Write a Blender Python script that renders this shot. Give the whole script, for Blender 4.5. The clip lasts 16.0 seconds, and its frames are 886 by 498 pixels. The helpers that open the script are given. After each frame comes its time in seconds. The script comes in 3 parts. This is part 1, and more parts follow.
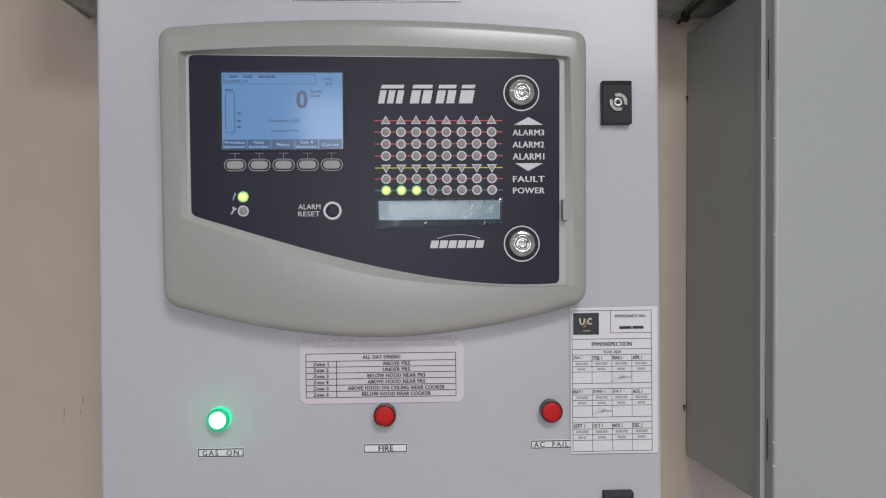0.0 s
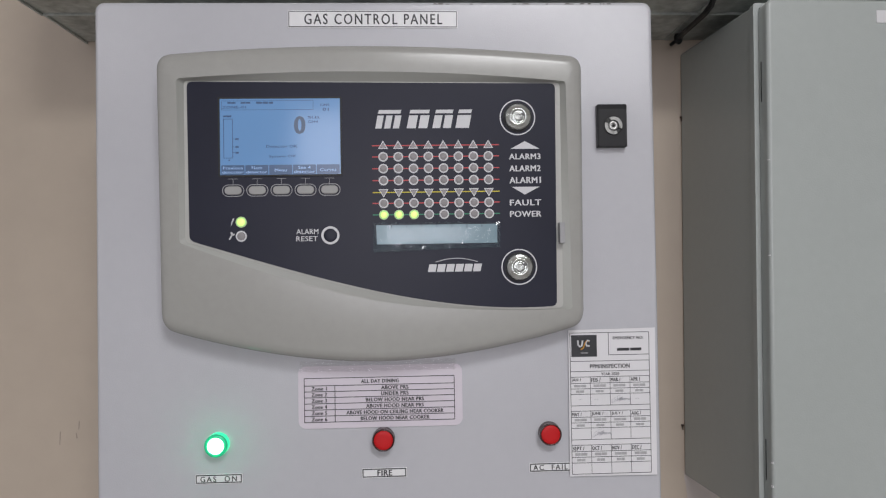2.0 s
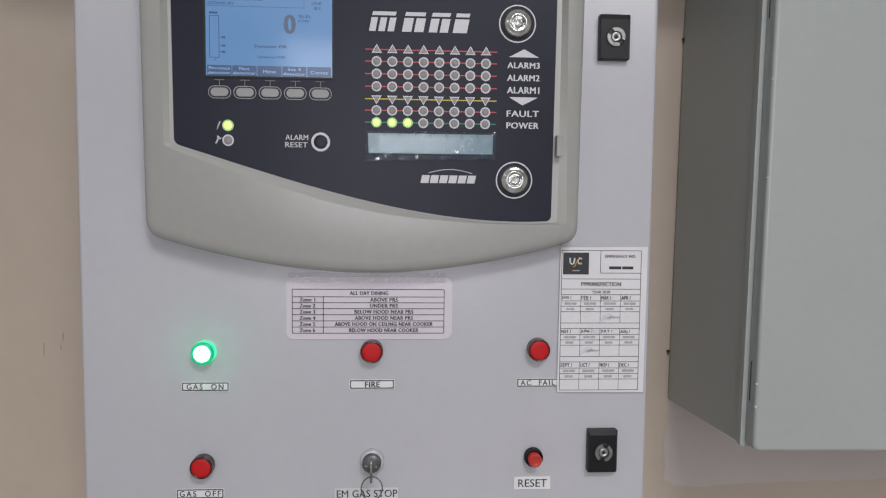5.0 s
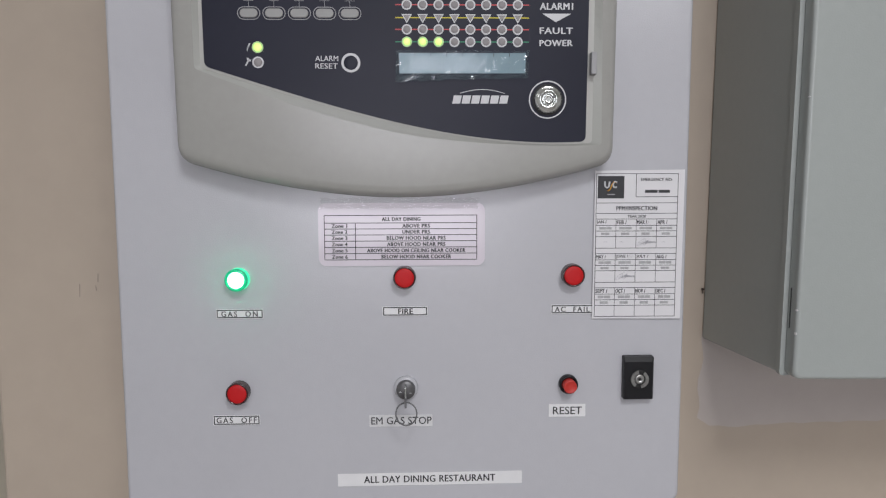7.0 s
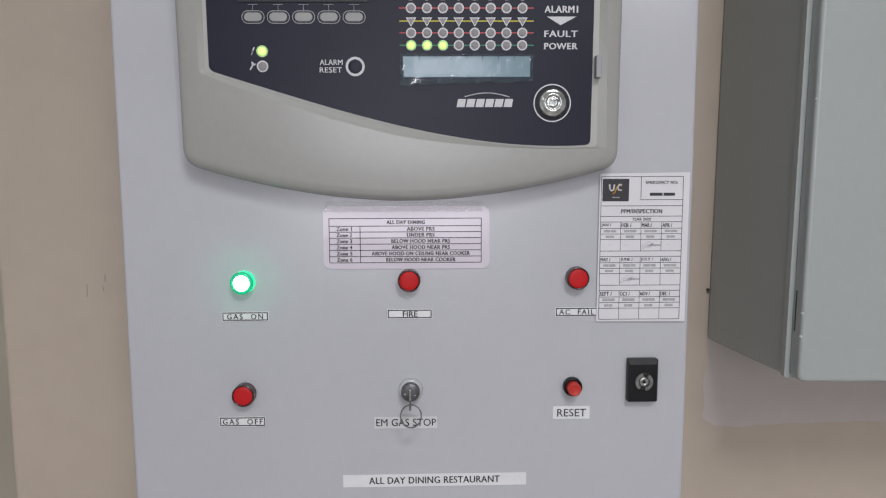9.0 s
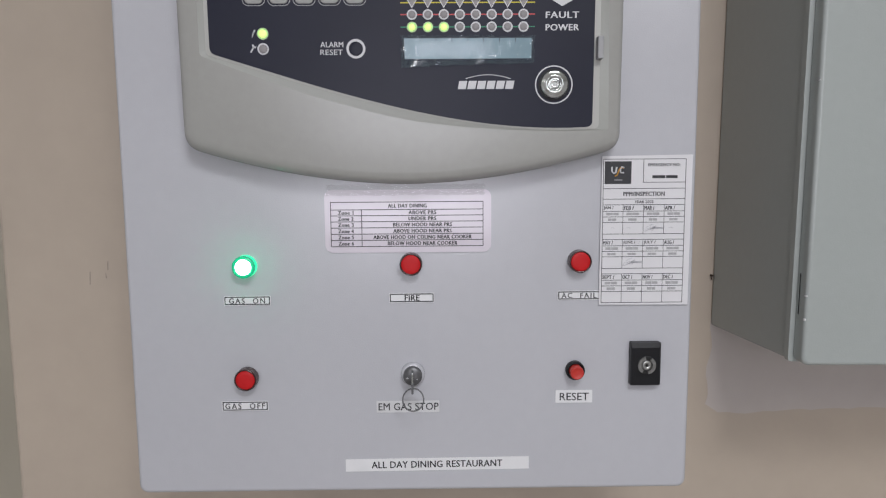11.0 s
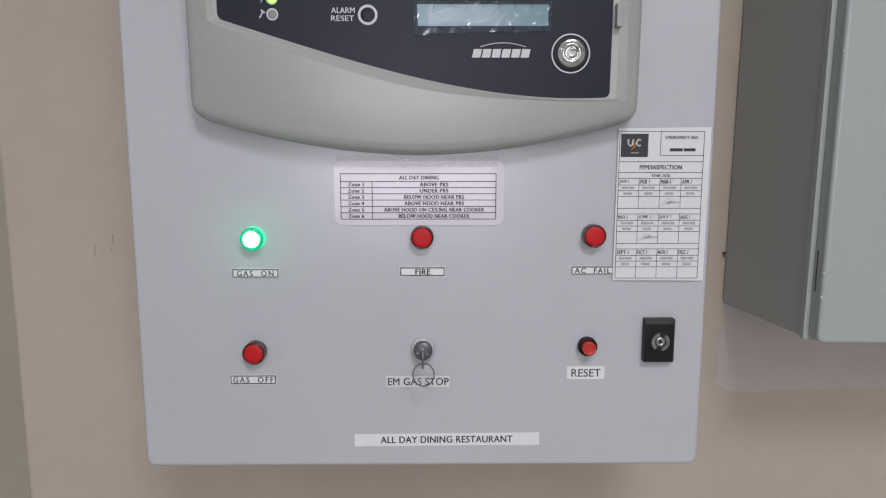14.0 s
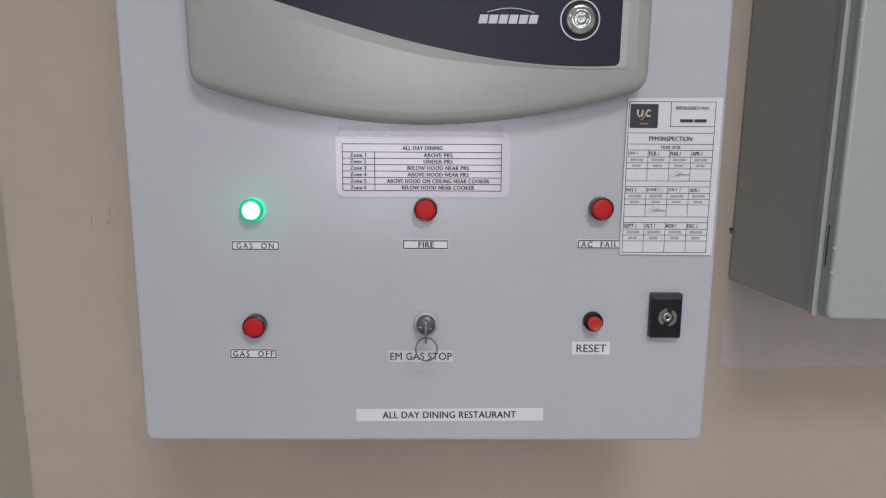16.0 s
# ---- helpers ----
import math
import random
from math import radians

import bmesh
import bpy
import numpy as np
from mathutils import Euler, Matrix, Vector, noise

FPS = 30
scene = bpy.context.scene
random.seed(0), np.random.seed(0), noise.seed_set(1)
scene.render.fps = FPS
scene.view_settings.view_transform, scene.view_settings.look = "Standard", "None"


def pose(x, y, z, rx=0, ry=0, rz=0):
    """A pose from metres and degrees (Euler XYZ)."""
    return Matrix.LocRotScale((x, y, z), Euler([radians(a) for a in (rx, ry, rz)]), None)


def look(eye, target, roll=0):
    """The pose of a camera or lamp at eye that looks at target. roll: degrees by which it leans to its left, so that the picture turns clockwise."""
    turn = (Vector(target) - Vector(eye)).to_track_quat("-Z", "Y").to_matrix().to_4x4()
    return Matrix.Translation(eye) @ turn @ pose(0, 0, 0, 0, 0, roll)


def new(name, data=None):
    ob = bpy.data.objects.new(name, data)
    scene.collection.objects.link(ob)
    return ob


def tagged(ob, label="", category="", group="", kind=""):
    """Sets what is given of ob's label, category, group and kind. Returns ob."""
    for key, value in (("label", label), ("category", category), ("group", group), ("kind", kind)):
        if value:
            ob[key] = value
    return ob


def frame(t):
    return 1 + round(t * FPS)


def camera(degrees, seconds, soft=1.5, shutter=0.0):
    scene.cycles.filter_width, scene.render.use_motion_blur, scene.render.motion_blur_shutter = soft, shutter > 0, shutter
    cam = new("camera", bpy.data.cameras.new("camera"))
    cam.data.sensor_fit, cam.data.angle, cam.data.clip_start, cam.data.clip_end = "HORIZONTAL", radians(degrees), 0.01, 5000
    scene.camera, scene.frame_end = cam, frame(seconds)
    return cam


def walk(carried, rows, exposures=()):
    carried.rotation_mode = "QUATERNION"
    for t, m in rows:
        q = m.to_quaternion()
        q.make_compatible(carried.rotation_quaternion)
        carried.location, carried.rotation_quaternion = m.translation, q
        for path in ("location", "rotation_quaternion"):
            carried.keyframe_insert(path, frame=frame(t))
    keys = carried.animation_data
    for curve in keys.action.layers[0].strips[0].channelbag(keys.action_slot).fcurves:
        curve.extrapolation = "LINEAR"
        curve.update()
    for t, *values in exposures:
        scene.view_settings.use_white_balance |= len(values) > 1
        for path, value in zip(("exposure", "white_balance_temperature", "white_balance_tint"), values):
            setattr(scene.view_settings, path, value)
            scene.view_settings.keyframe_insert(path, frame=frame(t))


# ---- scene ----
cam = camera(66.2, 16.0, soft=1.22)
PATH = [
    (0, (0.033, -0.611, 1.605), (0.1, 1.388, 1.601), -0.5),
    (0.5, (0.032, -0.612, 1.609), (0.101, 1.387, 1.612), -0.5),
    (1, (0.032, -0.616, 1.609), (0.099, 1.382, 1.646), -0.6),
    (1.5, (0.031, -0.614, 1.613), (0.106, 1.384, 1.65), -0.7),
    (2, (0.031, -0.613, 1.614), (0.112, 1.385, 1.649), -0.9),
    (2.5, (0.031, -0.612, 1.618), (0.111, 1.387, 1.636), -0.8),
    (3, (0.034, -0.614, 1.611), (0.135, 1.383, 1.643), -0.8),
    (3.5, (0.04, -0.616, 1.611), (0.173, 1.379, 1.643), -0.5),
    (4, (0.039, -0.613, 1.607), (0.167, 1.382, 1.626), -0.3),
    (4.5, (0.033, -0.608, 1.601), (0.155, 1.388, 1.564), 0.1),
    (5, (0.027, -0.601, 1.587), (0.145, 1.391, 1.455), 0.6),
    (5.2, (0.028, -0.599, 1.581), (0.143, 1.391, 1.421), 0.3),
    (7.3, (0.018, -0.598, 1.537), (0.062, 1.391, 1.332), -0.1),
    (7.5, (0.019, -0.598, 1.54), (0.058, 1.39, 1.323), -0.1),
    (8, (0.019, -0.599, 1.542), (0.054, 1.39, 1.332), -0.1),
    (8.5, (0.019, -0.599, 1.542), (0.057, 1.391, 1.355), 0.1),
    (9, (0.02, -0.598, 1.548), (0.054, 1.391, 1.334), -0.2),
    (11.5, (0.022, -0.598, 1.535), (0.043, 1.388, 1.305), -0.4),
    (12, (0.02, -0.593, 1.535), (0.05, 1.391, 1.29), -0.1),
    (12.5, (0.02, -0.591, 1.532), (0.049, 1.391, 1.267), -0.1),
    (13, (0.02, -0.59, 1.532), (0.044, 1.389, 1.247), -0.2),
    (13.5, (0.016, -0.589, 1.53), (0.04, 1.391, 1.251), -0.0),
    (14, (0.013, -0.588, 1.529), (0.031, 1.392, 1.248), 0.0),
    (14.5, (0.011, -0.584, 1.525), (0.027, 1.393, 1.224), 0.3),
    (15, (0.014, -0.583, 1.527), (0.023, 1.392, 1.21), 0.3),
    (15.5, (0.012, -0.579, 1.524), (0.026, 1.392, 1.19), 0.4),
    (16, (0.009, -0.577, 1.521), (0.03, 1.394, 1.182), 0.3),
]
walk(cam, [(t, look(eye, target, roll)) for t, eye, target, roll in PATH],
     [(0, -0.11, 6600, 11.5), (4.0, -0.11, 6600, 11.5), (7.5, -0.09, 6520, 11), (12.5, -0.06, 6470, 11), (15.0, -0.06, 6450, 11), (16.0, -0.18, 6450, 10.5)])

# ---- world and lamps ----
world = bpy.data.worlds.new("room_air")
world.use_nodes = True
world.node_tree.nodes["Background"].inputs[0].default_value = (0.9, 0.95, 1.0, 1)
world.node_tree.nodes["Background"].inputs[1].default_value = 0.02
scene.world = world


def area_lamp(name, eye, target, w, h, watts, colour):
    data = bpy.data.lights.new(name, "AREA")
    data.shape, data.size, data.size_y, data.energy, data.color = "RECTANGLE", w, h, watts, colour
    ob = new(name, data)
    ob.matrix_world = look(eye, target)
    return ob


area_lamp("unseen_overhead_lamp", (0.36, -1.48, 2.66), (0.36, -1.48, 0), 0.55, 0.55, 21, (0.96, 0.975, 1.0))
area_lamp("unseen_overhead_lamp", (1.05, -2.65, 2.66), (1.05, -2.65, 0), 0.6, 1.2, 14, (0.95, 0.97, 1.0))
# weak unseen fill, added to brighten the side cabinet's left face
area_lamp("unseen_overhead_lamp", (-1.5, -2.3, 2.66), (-1.5, -2.3, 0), 0.6, 0.6, 4, (0.97, 0.975, 1.0))
area_lamp("window_daylight", (-0.17, -3.83, 1.87), (-0.17, 0, 1.87), 1.10, 1.44, 27, (0.96, 0.955, 1.04))


# ---- materials ----
def material(name, colour, rough=0.5, metal=0.0, vary=0.08, scale=6.0, bump=0.0, bump_scale=400.0, coat=0.0,
             emit=None, strength=0.0, fine=0.0, fine_scale=120.0, spec=0.5, stain=None):
    """Principled paint, plastic or metal with stains at one scale, grain at another and a fine relief."""
    m = bpy.data.materials.new(name)
    m.use_nodes = True
    nt = m.node_tree
    n, l = nt.nodes, nt.links
    b = n["Principled BSDF"]
    b.inputs["Roughness"].default_value = rough
    b.inputs["Metallic"].default_value = metal
    b.inputs["Coat Weight"].default_value = coat
    b.inputs["Specular IOR Level"].default_value = spec
    b.inputs["Base Color"].default_value = (*colour, 1)
    co = n.new("ShaderNodeTexCoord").outputs["Object"]
    if vary:
        wide = n.new("ShaderNodeTexNoise")
        wide.inputs["Scale"].default_value, wide.inputs["Detail"].default_value = scale, 6
        l.new(co, wide.inputs["Vector"])
        ramp = n.new("ShaderNodeValToRGB")
        dark = stain or tuple(c * (1 - vary) for c in colour)
        ramp.color_ramp.elements[0].color = (*dark, 1)
        ramp.color_ramp.elements[1].color = (*[min(1, c * (1 + vary * 0.6)) for c in colour], 1)
        ramp.color_ramp.elements[0].position, ramp.color_ramp.elements[1].position = 0.32, 0.68
        l.new(wide.outputs["Fac"], ramp.inputs["Fac"])
        out = ramp.outputs["Color"]
        if fine:
            grain = n.new("ShaderNodeTexNoise")
            grain.inputs["Scale"].default_value, grain.inputs["Detail"].default_value = fine_scale, 4
            l.new(co, grain.inputs["Vector"])
            mix = n.new("ShaderNodeMix")
            mix.data_type, mix.blend_type = "RGBA", "OVERLAY"
            mix.inputs["Factor"].default_value = fine
            l.new(out, mix.inputs["A"])
            l.new(grain.outputs["Fac"], mix.inputs["B"])
            out = mix.outputs["Result"]
        l.new(out, b.inputs["Base Color"])
        rr = n.new("ShaderNodeMapRange")
        rr.inputs["To Min"].default_value, rr.inputs["To Max"].default_value = rough * 0.85, min(1, rough * 1.15)
        l.new(wide.outputs["Fac"], rr.inputs["Value"])
        l.new(rr.outputs["Result"], b.inputs["Roughness"])
    if bump:
        peel = n.new("ShaderNodeTexNoise")
        peel.inputs["Scale"].default_value, peel.inputs["Detail"].default_value = bump_scale, 0.6
        l.new(co, peel.inputs["Vector"])
        bn = n.new("ShaderNodeBump")
        bn.inputs["Strength"].default_value, bn.inputs["Distance"].default_value = bump, 0.001
        l.new(peel.outputs["Fac"], bn.inputs["Height"])
        l.new(bn.outputs["Normal"], b.inputs["Normal"])
    if emit:
        b.inputs["Emission Color"].default_value = (*emit, 1)
        b.inputs["Emission Strength"].default_value = strength
    return m


PAINT = material("grey_enamel", (0.530, 0.532, 0.566), 0.18, spec=0.85, vary=0.03, scale=4, bump=0.10, bump_scale=1050, fine=0.03)
PAINT_SIDE = material("green_grey_enamel", (0.41, 0.44, 0.425), 0.24, vary=0.03, scale=4, bump=0.09, bump_scale=680, fine=0.03)
HOUSING = material("warm_grey_plastic", (0.365, 0.363, 0.342), 0.25, spec=0.65, vary=0.03, scale=7, bump=0.04, bump_scale=1500, fine=0.05)
BEVEL = material("grey_green_bevel", (0.375, 0.38, 0.355), 0.42, vary=0.03, scale=7, bump=0.04, bump_scale=1500)
HOUSING_LIGHT = material("pale_grey_plastic", (0.48, 0.48, 0.455), 0.28, vary=0.03, scale=7, bump=0.08, bump_scale=1500)
FASCIA = material("charcoal_film", (0.0225, 0.024, 0.039), 0.33, spec=0.18, vary=0.1, scale=9, bump=0.012, bump_scale=1200)
WALL = material("cream_wall_paint", (0.54, 0.458, 0.374), 0.34, vary=0.07, scale=3, bump=0.12, bump_scale=60, fine=0.05, fine_scale=40)
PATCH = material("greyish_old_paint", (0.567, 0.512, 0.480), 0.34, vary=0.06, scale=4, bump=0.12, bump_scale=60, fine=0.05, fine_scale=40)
WALL_DULL = material("olive_wall_paint", (0.52, 0.475, 0.385), 0.5, vary=0.08, scale=3, bump=0.1, bump_scale=60)
ROOM_WALL = material("white_wall_tile", (0.76, 0.76, 0.75), 0.35, vary=0.05, scale=3)
CEILING = material("white_ceiling_paint", (0.75, 0.75, 0.73), 0.7, vary=0.05)
FLOOR = material("grey_floor_tile", (0.42, 0.40, 0.38), 0.35, vary=0.12, scale=5)
GALV = material("galvanised_steel", (0.52, 0.55, 0.53), 0.5, 0.45, vary=0.3, scale=30, bump=0.1, bump_scale=160, fine=0.3)
BLACK = material("black_plastic", (0.007, 0.007, 0.009), 0.42, spec=0.35, vary=0.2, scale=60, bump=0.03, bump_scale=1500)
RUBBER = material("black_rubber", (0.010, 0.010, 0.010), 0.5, vary=0.2, scale=60)
CHROME = material("worn_chrome", (0.68, 0.70, 0.68), 0.16, 1.0, vary=0.12, scale=120, bump=0.10, bump_scale=500)
STEEL = material("brushed_steel", (0.50, 0.50, 0.49), 0.32, 1.0, vary=0.2, scale=150)
ZINC = material("dull_zinc", (0.30, 0.30, 0.29), 0.38, 0.8, vary=0.25, scale=200)
DARK_STEEL = material("dark_zinc", (0.16, 0.16, 0.165), 0.4, 0.6, vary=0.2, scale=150)
WHITE_INK = material("white_print", (0.66, 0.66, 0.68), 0.5, vary=0.04, scale=90)
GREY_INK = material("grey_print", (0.36, 0.36, 0.37), 0.5, vary=0.05, scale=90)
RED_INK = material("red_print", (0.58, 0.07, 0.075), 0.5, vary=0.05, scale=90)
YELLOW_INK = material("yellow_print", (0.62, 0.52, 0.03), 0.5, vary=0.05, scale=90)
GREEN_INK = material("green_print", (0.03, 0.24, 0.13), 0.5, vary=0.05, scale=90)
BLACK_INK = material("black_print", (0.035, 0.035, 0.04), 0.55, vary=0.1, scale=200)
FAINT_INK = material("faint_print", (0.42, 0.42, 0.43), 0.6, vary=0.15, scale=300)
PEN_INK = material("pen_ink", (0.38, 0.38, 0.42), 0.6, vary=0.2, scale=300)
PAPER = material("office_paper", (0.76, 0.75, 0.77), 0.5, vary=0.03, scale=25, fine=0.04)
TAPE = material("white_label_tape", (0.82, 0.82, 0.83), 0.35, vary=0.03, scale=60)
CLEAR_TAPE = material("matt_label_tape", (0.68, 0.68, 0.69), 0.4, vary=0.03, scale=60)
LAMINATE = material("lilac_laminate", (0.71, 0.655, 0.72), 0.16, vary=0.04, scale=14, bump=0.08, bump_scale=90, coat=0.4)
RED_LENS = material("red_lens", (0.56, 0.010, 0.013), 0.45, vary=0.05, scale=80, spec=0.3, emit=(0.6, 0.02, 0.015), strength=0.0)
RED_CAP = material("red_button_plastic", (0.55, 0.035, 0.025), 0.4, vary=0.05, scale=80)
COLLAR = material("smoky_collar", (0.10, 0.07, 0.07), 0.25, 0.2, vary=0.2, scale=80)
DARK_RED = material("dark_red_collar", (0.045, 0.008, 0.008), 0.2, vary=0.1, scale=80, coat=0.5)
GREEN_COLLAR = material("green_lens_rim", (0.01, 0.30, 0.16), 0.25, vary=0.05, scale=80, emit=(0.0, 0.42, 0.20), strength=0.55)
GREEN_GLOW = material("glowing_green_collar", (0.01, 0.30, 0.16), 0.3, vary=0, emit=(0.0, 0.50, 0.22), strength=2.2)
GREEN_LENS = material("lit_green_lens", (0.5, 0.9, 0.7), 0.3, vary=0, emit=(0.55, 1.0, 0.78), strength=4.5)
LED_OFF = material("unlit_indicator", (0.31, 0.295, 0.30), 0.55, vary=0.08, scale=200)
LED_ON = material("lit_indicator", (0.5, 0.8, 0.2), 0.3, vary=0, emit=(0.60, 0.95, 0.22), strength=1.0)
LED_RING = material("lit_indicator_rim", (0.40, 0.50, 0.30), 0.4, vary=0, emit=(0.20, 0.36, 0.08), strength=0.6)
KEYPAD = material("pale_key_pad", (0.34, 0.34, 0.335), 0.45, vary=0.04, scale=100)
LCD = material("blue_display", (0.06, 0.09, 0.15), 0.10, vary=0.10, scale=11, spec=0.5, emit=(0.120, 0.275, 0.53), strength=0.75)
LCD_INK = material("display_ink", (0.03, 0.06, 0.13), 0.3, vary=0, emit=(0.02, 0.05, 0.12), strength=0.6)
LCD_BAR = material("display_bar", (0.05, 0.08, 0.14), 0.2, vary=0, emit=(0.035, 0.065, 0.13), strength=0.75)
LCD_GREY = material("display_grey_ink", (0.06, 0.08, 0.12), 0.3, vary=0, emit=(0.05, 0.075, 0.12), strength=0.8)
LCD_PALE = material("display_pale_ink", (0.2, 0.3, 0.45), 0.3, vary=0, emit=(0.20, 0.36, 0.62), strength=0.75)
STRIP = material("blue_grey_window", (0.33, 0.48, 0.55), 0.2, vary=0.08, scale=40, coat=0.3)
ORANGE = material("orange_print", (0.60, 0.30, 0.04), 0.5, vary=0.05, scale=90)
SCUFF = material("dark_scuff", (0.36, 0.30, 0.25), 0.7, vary=0.2, scale=200)
RUST = material("rusty_steel", (0.07, 0.045, 0.035), 0.8, 0.3, vary=0.3, scale=200)
GAP_DARK = material("dark_gap", (0.012, 0.012, 0.012), 0.8, vary=0.1, scale=50)

film = bpy.data.materials.new("clear_film")
film.use_nodes = True
fn = film.node_tree.nodes
fb = fn["Principled BSDF"]
fb.inputs["Base Color"].default_value = (0.10, 0.17, 0.20, 1)
fb.inputs["IOR"].default_value = 2.0
fb.inputs["Roughness"].default_value = 0.08
fb.inputs["Alpha"].default_value = 0.24
FILM = film
CLEAR = film.copy()
CLEAR.name = "clear_sticky_tape"
cn = CLEAR.node_tree.nodes["Principled BSDF"]
cn.inputs["Base Color"].default_value = (0.72, 0.66, 0.72, 1)
cn.inputs["Alpha"].default_value = 0.20
cn.inputs["Roughness"].default_value = 0.12
cn.inputs["IOR"].default_value = 2.2
wrinkle = CLEAR.node_tree.nodes.new("ShaderNodeTexNoise")
wrinkle.inputs["Scale"].default_value, wrinkle.inputs["Detail"].default_value = 460, 1.5
crease = CLEAR.node_tree.nodes.new("ShaderNodeBump")
crease.inputs["Strength"].default_value, crease.inputs["Distance"].default_value = 0.45, 0.001
place = CLEAR.node_tree.nodes.new("ShaderNodeTexCoord")
CLEAR.node_tree.links.new(place.outputs["Object"], wrinkle.inputs["Vector"])
CLEAR.node_tree.links.new(wrinkle.outputs["Fac"], crease.inputs["Height"])
CLEAR.node_tree.links.new(crease.outputs["Normal"], cn.inputs["Normal"])

# ---- building helpers ----
ORIGIN = {}


def thing(name, base, label, category, group="", kind=""):
    ob = new(name)
    ob.empty_display_size = 0.02
    ob.location = base
    ORIGIN[ob.name] = Vector(base)
    return tagged(ob, label, category, group, kind)


def part(name, bm, mat, parent, label="", smooth=False):
    """One bmesh, drawn in world places, as one mesh under a thing or a part."""
    base = ORIGIN[parent.name]
    bm.normal_update()
    if smooth:
        for f in bm.faces:
            f.smooth = True
    bmesh.ops.translate(bm, verts=bm.verts, vec=-base)
    me = bpy.data.meshes.new(name)
    bm.to_mesh(me)
    bm.free()
    me.materials.append(mat)
    ob = new(name, me)
    ob.parent = parent
    ORIGIN[ob.name] = base
    if label:
        tagged(ob, label)
    return ob


def again(ob, parent, shift):
    """A repeat of a part on the same mesh, moved by shift."""
    o = new(ob.name.split(".")[0], ob.data)
    o.parent, o.location = parent, shift
    ORIGIN[o.name] = ORIGIN[parent.name]
    return o


def solo(name, bm, mat, label, category, kind="", group="", smooth=False):
    """One bmesh as a top-level thing with no parts."""
    xs = [v.co for v in bm.verts]
    base = Vector((sum(v.x for v in xs) / len(xs), sum(v.y for v in xs) / len(xs), min(v.z for v in xs)))
    if smooth:
        for f in bm.faces:
            f.smooth = True
    bmesh.ops.translate(bm, verts=bm.verts, vec=-base)
    me = bpy.data.meshes.new(name)
    bm.to_mesh(me)
    bm.free()
    me.materials.append(mat)
    ob = new(name, me)
    ob.location = base
    ORIGIN[ob.name] = base
    return tagged(ob, label, category, group, kind)


def box(x0, x1, y0, y1, z0, z1, bevel=0.0, bm=None):
    own = bmesh.new()
    bmesh.ops.create_cube(own, size=1.0, matrix=Matrix.Translation(((x0 + x1) / 2, (y0 + y1) / 2, (z0 + z1) / 2)) @ Matrix.Diagonal((x1 - x0, y1 - y0, z1 - z0, 1)))
    if bevel:
        bmesh.ops.bevel(own, geom=own.edges[:], offset=bevel, segments=3, affect="EDGES", profile=0.5)
    if bm is None:
        return own
    join(bm, own)
    return bm


def join(bm, other):
    seen = {v: bm.verts.new(v.co) for v in other.verts}
    for f in other.faces:
        g = bm.faces.new([seen[v] for v in f.verts])
        g.smooth = f.smooth
    other.free()


def round_rect(x0, x1, z0, z1, r=0.0, n=5):
    if r <= 0:
        return [(x0, z0), (x1, z0), (x1, z1), (x0, z1)]
    out = []
    for cx, cz, a in ((x1 - r, z0 + r, -90), (x1 - r, z1 - r, 0), (x0 + r, z1 - r, 90), (x0 + r, z0 + r, 180)):
        out += [(cx + r * math.cos(radians(a + 90 * k / n)), cz + r * math.sin(radians(a + 90 * k / n))) for k in range(n + 1)]
    return out


def circle(x, z, r, n=24):
    return [(x + r * math.cos(2 * math.pi * k / n), z + r * math.sin(2 * math.pi * k / n)) for k in range(n)]


def slab(pts, y0, y1, bm=None):
    """A flat outline in x and z, counter-clockwise as seen from the front, from y0 at the back to y1 at the front."""
    bm = bm or bmesh.new()
    back, front = [bm.verts.new((x, y0, z)) for x, z in pts], [bm.verts.new((x, y1, z)) for x, z in pts]
    bm.faces.new(front)
    bm.faces.new(back[::-1])
    for k in range(len(pts)):
        j = (k + 1) % len(pts)
        bm.faces.new((back[k], back[j], front[j], front[k]))
    return bm


def frame_slab(outer, inner, y0, y1, bm=None):
    """The same between two outlines of as many points."""
    bm = bm or bmesh.new()
    loops = [[bm.verts.new((x, y, z)) for x, z in pts] for pts, y in ((outer, y0), (outer, y1), (inner, y1), (inner, y0))]
    for a in range(4):
        b = (a + 1) % 4
        for k in range(len(outer)):
            j = (k + 1) % len(outer)
            bm.faces.new((loops[a][k], loops[a][j], loops[b][j], loops[b][k]))
    return bm


def stack(rings, cap=True, bm=None, smooth=True):
    """Skin over rings of (outline, y), from the back to the front."""
    bm = bm or bmesh.new()
    loops = [[bm.verts.new((x, y(z) if callable(y) else y, z)) for x, z in pts] for pts, y in rings]
    for a in range(len(loops) - 1):
        for k in range(len(loops[a])):
            j = (k + 1) % len(loops[a])
            f = bm.faces.new((loops[a][k], loops[a][j], loops[a + 1][j], loops[a + 1][k]))
            f.smooth = smooth
    if cap:
        bm.faces.new(loops[-1])
    return bm


def lathe(x, z, profile, n=32, bm=None, cap=True):
    """Turned about the line along y through x, z: profile of (radius, y) from the back to the front."""
    return stack([(circle(x, z, r, n), y) for r, y in profile], cap, bm)


